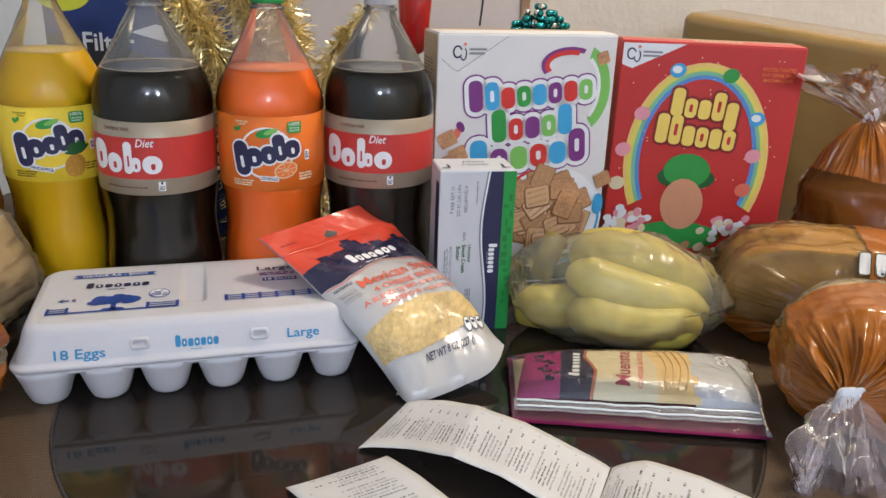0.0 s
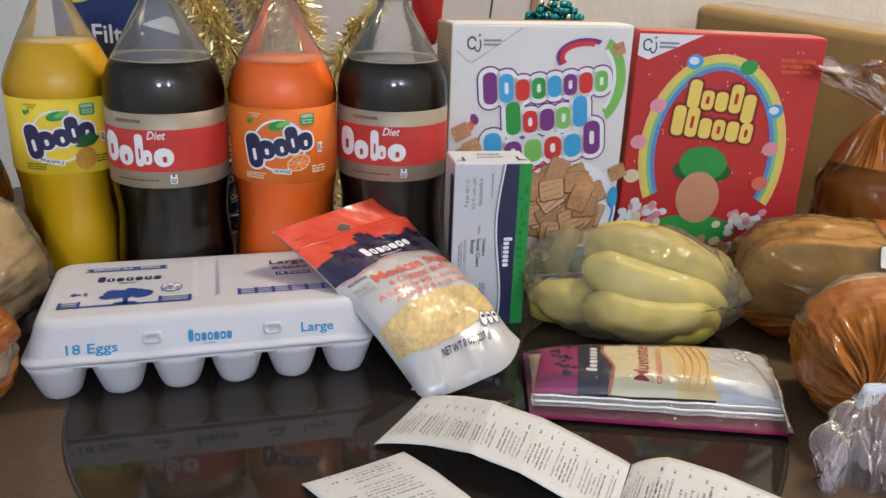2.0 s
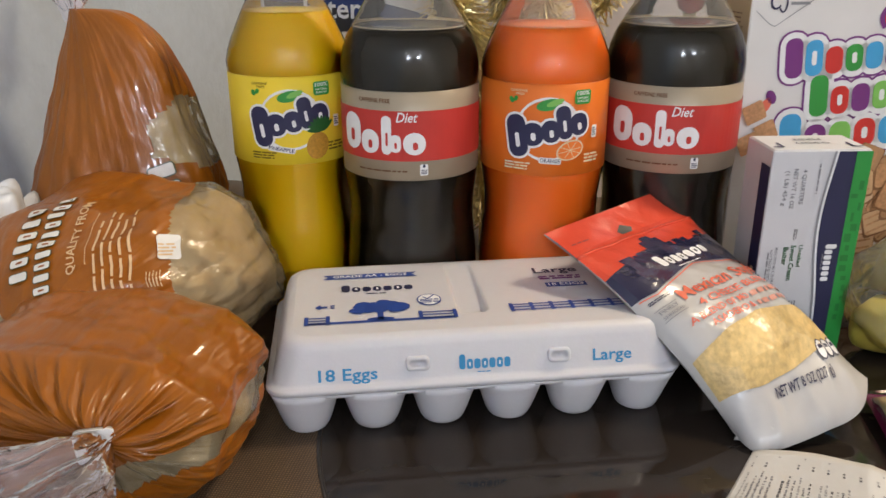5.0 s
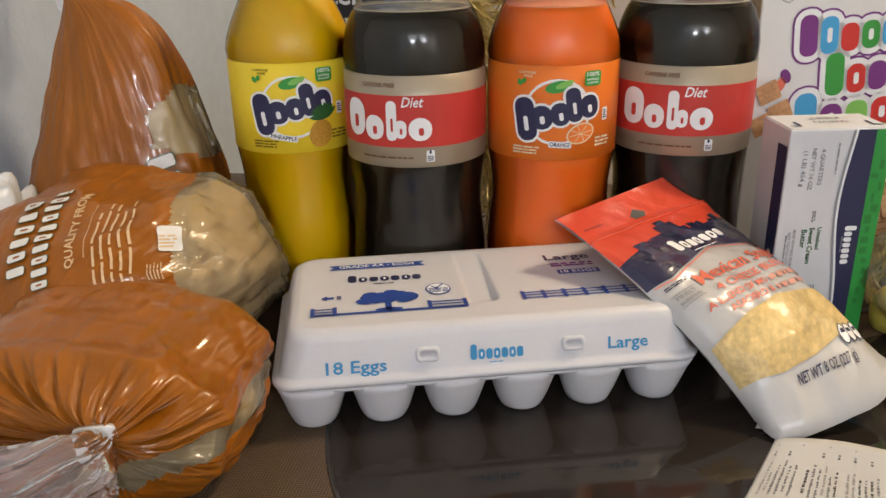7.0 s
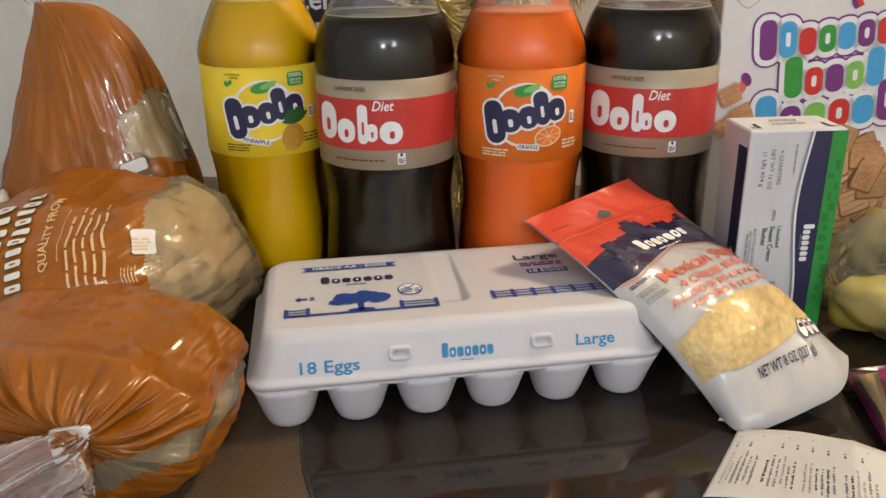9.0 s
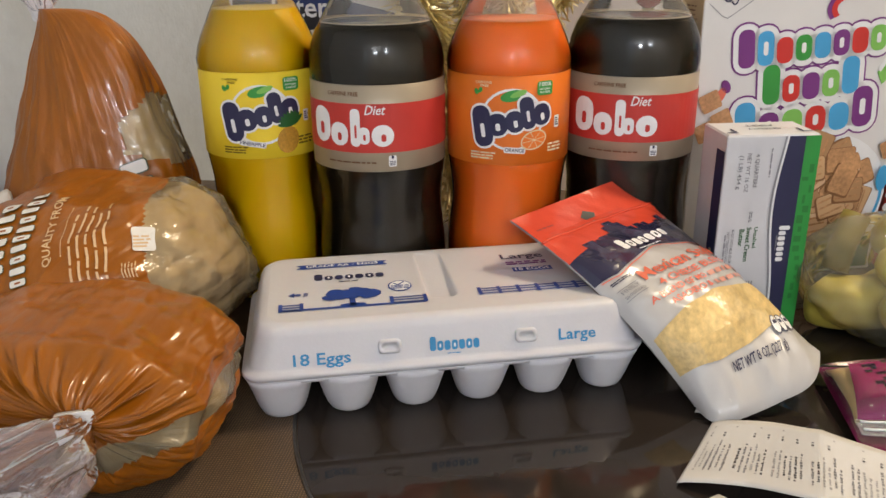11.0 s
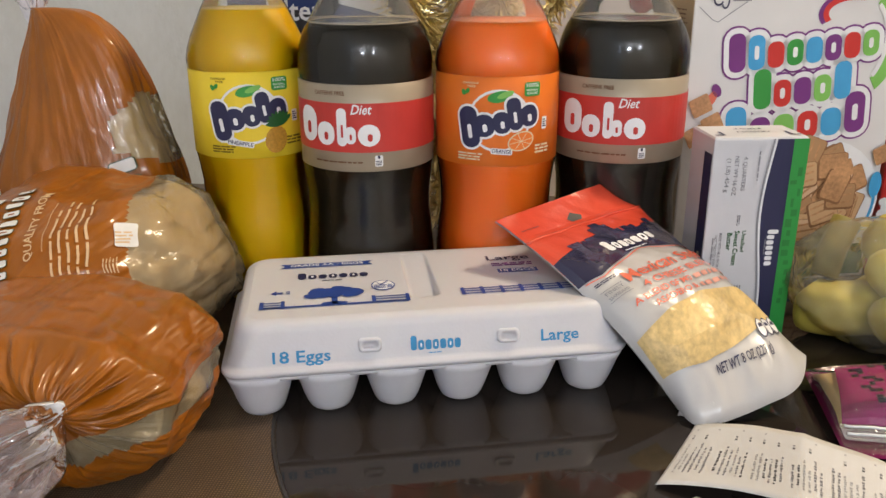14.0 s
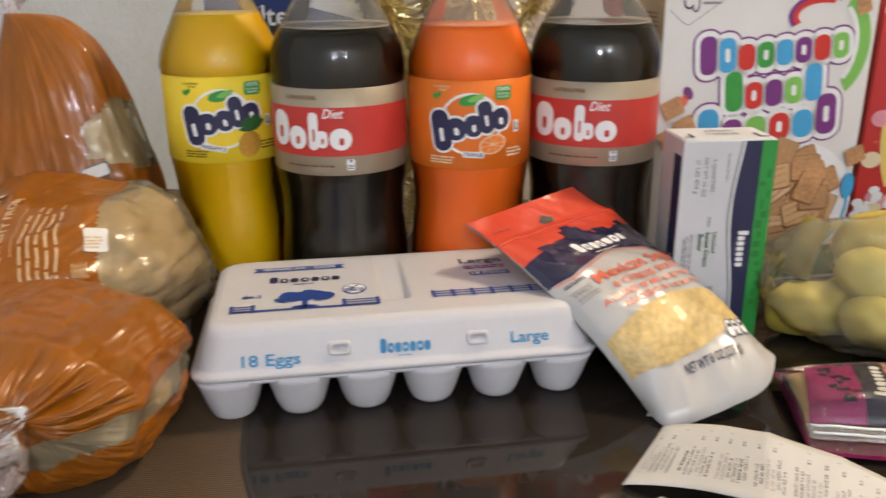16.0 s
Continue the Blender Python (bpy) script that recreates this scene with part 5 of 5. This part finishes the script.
LIGHT = ink("bag_white", (0.72, 0.70, 0.66))
SAND = ink("bag_sand", (0.66, 0.45, 0.25))
panel = Print(91)
RUST = ink("bag_rust", (0.30, 0.085, 0.01))
panel.blocks(-0.0560, 0.0, 0.066, 0.012, [(0, 1)] * 6, [LIGHT], 2, 112, ((0.0006, ink("shade_green", (0.05, 0.07, 0.03))),), 0.45, 0.15, hole=RUST)
panel.blocks(-0.0390, 0.0, 0.095, 0.0105, [(0, 1)] * 11, [LIGHT], 2, 112, ((0.0006, ink("shade_green", (0.05, 0.07, 0.03))),), 0.45, 0.15, hole=RUST)
panel.text("QUALITY FROM", -0.0230, 0.010, 0.064, SAND, 2, 112, 0.0050)
panel.bars(-0.0135, 0.010, 0.046, 0.0012, 1, SAND, 2, 112, word=0.8).bars(0.0040, 0.006, 0.074, 0.024, 5, SAND, 2, 112, fill=0.3)
panel.rect(0.0330, 0.012, 0.012, 0.018, LIGHT, 2, 18, 0.002).bars(0.0330, 0.010, 0.010, 0.010, 4, SAND, 3, 18).bars(0.034, -0.012, 0.012, 0.008, 5, SAND, 2, 112, fill=0.4).rect(0.0340, -0.0290, 0.0095, 0.0095, LIGHT, 2, 18).bars(0.0340, -0.0290, 0.0075, 0.0075, 5, ink("bag_slate", (0.12, 0.12, 0.15)), 3, 18, ragged=0, word=1.0)
panel.ell(-0.006, -0.044, 0.0032, 0.0026, ink("hole_dark", (0.06, 0.025, 0.01)), 2)
# pile beside the pineapple bottle
bread_bag("orange-brown bag of bread rolls lying with its gathered neck forward", pose(-0.400, 0.650, 0, 0, 0, 183), 0.087, 0.0475, 0.146, lambda c: c.y < 0.02 and c.z > 0.085 or (c.x < -0.015 and 0.028 < c.z + 0.15 * c.x < 0.044), 3, 0.075, (0.080, 0.0, -0.030), neck=0.20, tie=(-0.037, 0.665), tail_wide=0.050, shape=0.40, pleat=1.0, fine=0.8)
bread_bag("bag of bread rolls with an orange print panel and clear film", pose(-0.462, 0.600, 0.0, 0, 0, -4), 0.098, 0.063, 0.205, lambda c: c.x > 0.070 + 0.22 * (0.12 - c.z) - 0.28 * max(0.0, c.y - 0.05) or c.z < 0.078, 8, 0.03, (0, 0, 0), neck=0.22, blunt=(0.75, 0.6), prints=((panel, (0.035, 0.031, 0.121), (1, 0.0, 0), (0.0, 0.60, 0.80)),))
bread_bag("upright orange-brown bag of rolls tied at the top", pose(-0.514, 0.858, 0.0, 82, 0, 8), 0.078, 0.050, 0.240, lambda c: 0.034 + 0.006 * math.sin(c.y * 160) < c.x - 0.35 * (c.y - 0.13) and 0.120 < c.y + 0.25 * (c.x - 0.05) < 0.172, 5, 0.05, (-0.03, 0, -0.02), neck=0.62, flat=False, tie=(-0.030, 0.62), blunt=(0.3, 0.42), shape=0.50, pleat=0.55, fine=0.25, lean=0.32, prints=((block_word(2, 0.030, 0.020, LIGHT, 92), (0.048, 0.104, 0.1), (0.35, -1, 0), (1, 0.35, 0)),), tag_turn=(-70, 0, 10))
crumpled = part("plastic_bag", sheet(lambda u, v: Vector((0.030 * math.cos(6.283 * u) * math.sin(3.1416 * v), 0.07 * math.sin(6.283 * u) * math.sin(3.1416 * v), 0.066 - 0.0655 * math.cos(3.1416 * v))) * (1 + 0.28 * noise.noise((5 * math.cos(6.283 * u), 5 * math.sin(6.283 * u), 7 * v)) * math.sin(3.1416 * v)), 70, 40), mat("bag_white_plastic", (0.62, 0.66, 0.72), 0.3, vary=0.06, bump=0.6, bump_scale=50), None)
crumpled.location = (-0.560, 0.690, 0.0)
tagged(crumpled, "crumpled white plastic bag standing against the wall", "plastic bag")
# pile beside the cereal
bread_bag("orange-brown bag of rolls lying with its neck forward", pose(0.384, 0.712, 0, 0, 0, 168), 0.080, 0.053, 0.138, lambda c: c.y < 0.04 and c.z > 0.06, 12, 0.050, (0.005, 0.0, -0.058), neck=0.34, tie=(0.046, 0.52), tail_wide=0.028, shape=0.45)
bread_bag("bag of bread rolls with orange print and clear film", pose(0.425, 0.880, 0, 0, 0, 165), 0.115, 0.052, 0.150, lambda c: c.x > -0.005 and c.z > 0.03, 17, 0.02, (0, 0, 0), neck=0.2, clear=HONEY, prints=((block_word(4, 0.052, 0.020, LIGHT, 93), (-0.02, 0.10, 0.08), (-1, 0, 0), (0, -0.5, 0.8)),))
# Amber window over darkened rolls: shade on the lower half, put into colour.
bread_bag("orange-brown bag of rolls tied at the top, lower half coloured darker for shade", pose(0.498, 0.985, 0.0, 82, 0, 4), 0.090, 0.052, 0.184, lambda c: c.y < 0.115 - 0.2 * c.x, 23, 0.050, (-0.055, 0.0, 0.0), neck=0.40, flat=False, tie=(-0.030, 0.55), rolls=BREAD_DARK, clear=AMBER, tail_wide=0.040, tag_turn=(-60, 0, 35), prints=((block_word(4, 0.050, 0.020, LIGHT, 94), (0.02, 0.060, 0.1), (1, 0, 0), (0, 1, 0)),))

# ---- behind the groceries ----
GOLD = mat("gold_tinsel", (0.95, 0.80, 0.44), 0.34, metal=1.0, vary=0.25, scale=500, bump=0)
CORD = mat("garland_cord", (0.35, 0.25, 0.1), 0.6)
tin = thing("tinsel_garland", pose(-0.2, 0.965, 0), "gold tinsel garland looped behind the bottles", "garland")


def strand(points, count, reach, seed):
    rr = random.Random(seed)
    verts, faces = [], []
    for k in range(count):
        s = rr.random() * (len(points) - 1.001)
        i = int(s)
        c = Vector(points[i]).lerp(Vector(points[i + 1]), s - i)
        d = Vector((rr.gauss(0, 1), rr.gauss(0, 1), rr.gauss(0, 1))).normalized()
        e = d.cross(Vector((rr.gauss(0, 1), rr.gauss(0, 1), rr.gauss(0, 1)))).normalized() * rr.uniform(0.0006, 0.0011)
        q = reach * rr.uniform(0.6, 1.0)
        mid = c + d * q * 0.55 + e * rr.uniform(-2, 2)
        n = len(verts)
        verts += [c - e, c + e, mid + e, mid - e, c + d * q + e * 0.6 + Vector((0, 0, -0.003)), c + d * q - e * 0.6 + Vector((0, 0, -0.003))]
        faces += [(n, n + 1, n + 2, n + 3), (n + 3, n + 2, n + 4, n + 5)]
    me = bpy.data.meshes.new("foil")
    me.from_pydata([tuple(v) for v in verts], [], faces)
    me.materials.append(GOLD)
    ob = new("foil", me)
    ob.parent = tin
    tagged(ob, kind="stuff")
    part("cord", tube(points, 0.0012, 6), CORD, tin)


strand([(-0.090, 0.02, 0.345), (-0.075, 0.0, 0.30), (-0.055, 0.0, 0.26), (-0.035, 0.01, 0.22), (-0.030, 0.02, 0.17), (-0.028, 0.03, 0.10), (-0.02, 0.03, 0.022)], 2400, 0.036, 1)
strand([(0.020, 0.03, 0.345), (0.012, 0.02, 0.31), (0.030, 0.02, 0.27), (0.045, 0.03, 0.22), (0.060, 0.03, 0.14), (0.05, 0.03, 0.022)], 2300, 0.036, 2)
strand([(-0.055, 0.04, 0.335), (-0.020, 0.04, 0.29), (0.005, 0.04, 0.24), (0.000, 0.05, 0.18), (-0.01, 0.05, 0.02)], 1600, 0.036, 3)
strand([(0.125, 0.03, 0.285), (0.105, 0.03, 0.262), (0.085, 0.03, 0.240), (0.070, 0.03, 0.20), (0.068, 0.04, 0.02)], 900, 0.020, 4)

th = thing("filter_package", pose(-0.455, 1.03, 0, 0, 0, 0), "dark blue filter package with white swoosh and a yellow spot", "package")
PKG = mat("package_blue", (0.008, 0.03, 0.14), 0.35, vary=0.08, bump=0.1)
part("body", boxed((0, 0, 0), (0.200, 0.07, 0.36), 0.003), PKG, th, smooth=False)
p = Print(71)
p.poly([(0.002, 0.24), (0.002, 0.10), (0.198, 0.12), (0.198, 0.20), (0.13, 0.215), (0.07, 0.236)], ink("pack_black", (0.012, 0.012, 0.016)), 1)
p.poly([(0.075, 0.330), (0.198, 0.262), (0.198, 0.278), (0.095, 0.350)], ink("pack_grey", (0.5, 0.5, 0.52)), 1).poly([(0.10, 0.245), (0.198, 0.222), (0.198, 0.236), (0.13, 0.255)], WHITE, 2)
p.ell(0.025, 0.288, 0.034, 0.022, ink("pack_lime", (0.6, 0.6, 0.03)), 2).bars(0.025, 0.293, 0.036, 0.018, 4, ink("pack_olive", (0.35, 0.33, 0.02)), 3)
p.text("Filter", 0.0743, 0.2320, 0.0600, WHITE, 4)
p.build("front_print", th, flat_map(Matrix.Identity(4)))
cup_ = part("paper_cone", lathe([(0.012, 0.0), (0.018, 0.21), (0.0178, 0.213), (0.006, 0.214)], 28), mat("folded_paper", (0.7, 0.66, 0.6), 0.7), None)
cup_.location = (-0.352, 0.985, 0)
tagged(cup_, "rolled off-white paper standing behind the bottles", "paper")

orn = thing("red_ornament", pose(-0.028, 1.02, 0.232), "tall tapering red glass ornament on a stand", "ornament")
part("glass", lathe([(0.004, 0.0), (0.012, 0.006), (0.017, 0.03), (0.020, 0.07), (0.021, 0.12), (0.012, 0.135), (0.004, 0.14)], 40), mat("red_glass", (0.45, 0.012, 0.012), 0.08, vary=0.25, scale=60, bump=0.35, bump_scale=90, coat=1.0), orn)
part("stand", lathe([(0.030, -0.232), (0.030, -0.228), (0.004, -0.222), (0.003, -0.02), (0.006, 0.001)], 24), CORD, orn)

bx = thing("gift_box", pose(0.075, 1.03, 0), "plain brown cardboard box behind the cereal", "box")
part("body", boxed((0, 0, 0), (0.12, 0.09, 0.258), 0.002), KRAFT, bx, smooth=False)
beads = thing("bead_necklaces", pose(0.118, 1.06, 0.2585), "pile of shiny teal and silver bead necklaces", "beads")
TEAL = mat("bead_teal", (0.03, 0.28, 0.28), 0.12, metal=0.9, vary=0.2, bump=0)
SILV = mat("bead_silver", (0.6, 0.58, 0.5), 0.12, metal=1.0, bump=0)
me = None
rr = random.Random(8)
k = 0
for layer in range(5):
    for q in range((46, 38, 26, 13, 6)[layer]):
        a, r = rr.uniform(0, 6.283), math.sqrt(rr.random()) * (0.038, 0.033, 0.026, 0.018, 0.010)[layer]
        ob = bpy.data.objects.new("bead", me) if me else None
        if ob is None:
            b = bmesh.new()
            bmesh.ops.create_icosphere(b, subdivisions=2, radius=0.0040)
            ob = part("bead", b, TEAL, beads)
            me = ob.data
            me2 = me.copy()
            me2.materials[0] = SILV
        else:
            if k % 6 == 5:
                ob.data = me2
            scene.collection.objects.link(ob)
            ob.parent = beads
        ob.location = (r * math.cos(a), 0.7 * r * math.sin(a), 0.0040 + 0.0066 * layer)
        k += 1

poster = thing("wall_board", pose(-0.30, 1.56, 0.0), "pale board with a thin dark line and wooden edge against the wall", "board")
part("panel", boxed((0, 0, -0.7), (0.43, 0.012, 0.70), 0.002), mat("board_pale", (0.60, 0.52, 0.47), 0.6, vary=0.05, bump=0.1), poster, smooth=False)
part("edge_strip", boxed((0.43, -0.004, -0.7), (0.446, 0.016, 0.70), 0.002), mat("edge_wood", (0.30, 0.18, 0.09), 0.5, vary=0.2), poster, smooth=False)
p = Print(81)
p.line([(0.360, 0.225), (0.372, 0.36)], 0.0035, BLACK, 1).ell(0.385, 0.312, 0.03, 0.018, ORANGE, 1)
p.build("board_print", poster, flat_map(Matrix.Identity(4)))
gold_bow = thing("gold_bow", pose(-0.008, 0.985, 0), "small yellow foil bow on a stick beside the cereal box", "bow")
part("stick", lathe([(0.010, 0), (0.010, 0.003), (0.002, 0.006), (0.002, 0.17)], 16), CORD, gold_bow)
part("loops", sheet(lambda u, v: Vector((0.010 * math.sin(6.283 * u * 3) * (0.5 + 0.5 * v), 0.006 * math.cos(6.283 * u * 2), 0.165 + 0.06 * v + 0.004 * math.sin(18 * u))), 60, 10), mat("bow_foil", (0.7, 0.5, 0.08), 0.25, metal=0.5, bump=0.2), gold_bow)

LEATHER = mat("brown_leather", (0.26, 0.16, 0.050), 0.24, vary=0.15, scale=14, bump=0.12, bump_scale=30, coat=0.6)
sofa = thing("sofa", pose(0.8025, 1.0505, -0.735, 0, 0, -38), "gold-brown leather sofa with a padded back against the wall", "sofa")
bm = boxed((-0.57, 0.04, 0.2), (0.57, 0.20, 1.005), 0.018, 5)
for v in bm.verts:
    if v.co.z > 0.6:
        v.co.z -= 0.09 * (v.co.x + 0.57) / 1.14
part("backrest", bm, LEATHER, sofa, "padded leather back sloping to one side")
part("seat", boxed((-0.52, -0.0, 0.18), (0.52, 0.05, 0.46), 0.02, 4), LEATHER, sofa)
for sx in (-0.5, 0.5):
    part("foot", lathe([(0.025, -0.015), (0.03, 0.2)], 20), WOOD, sofa).location = (sx, 0.12, 0)
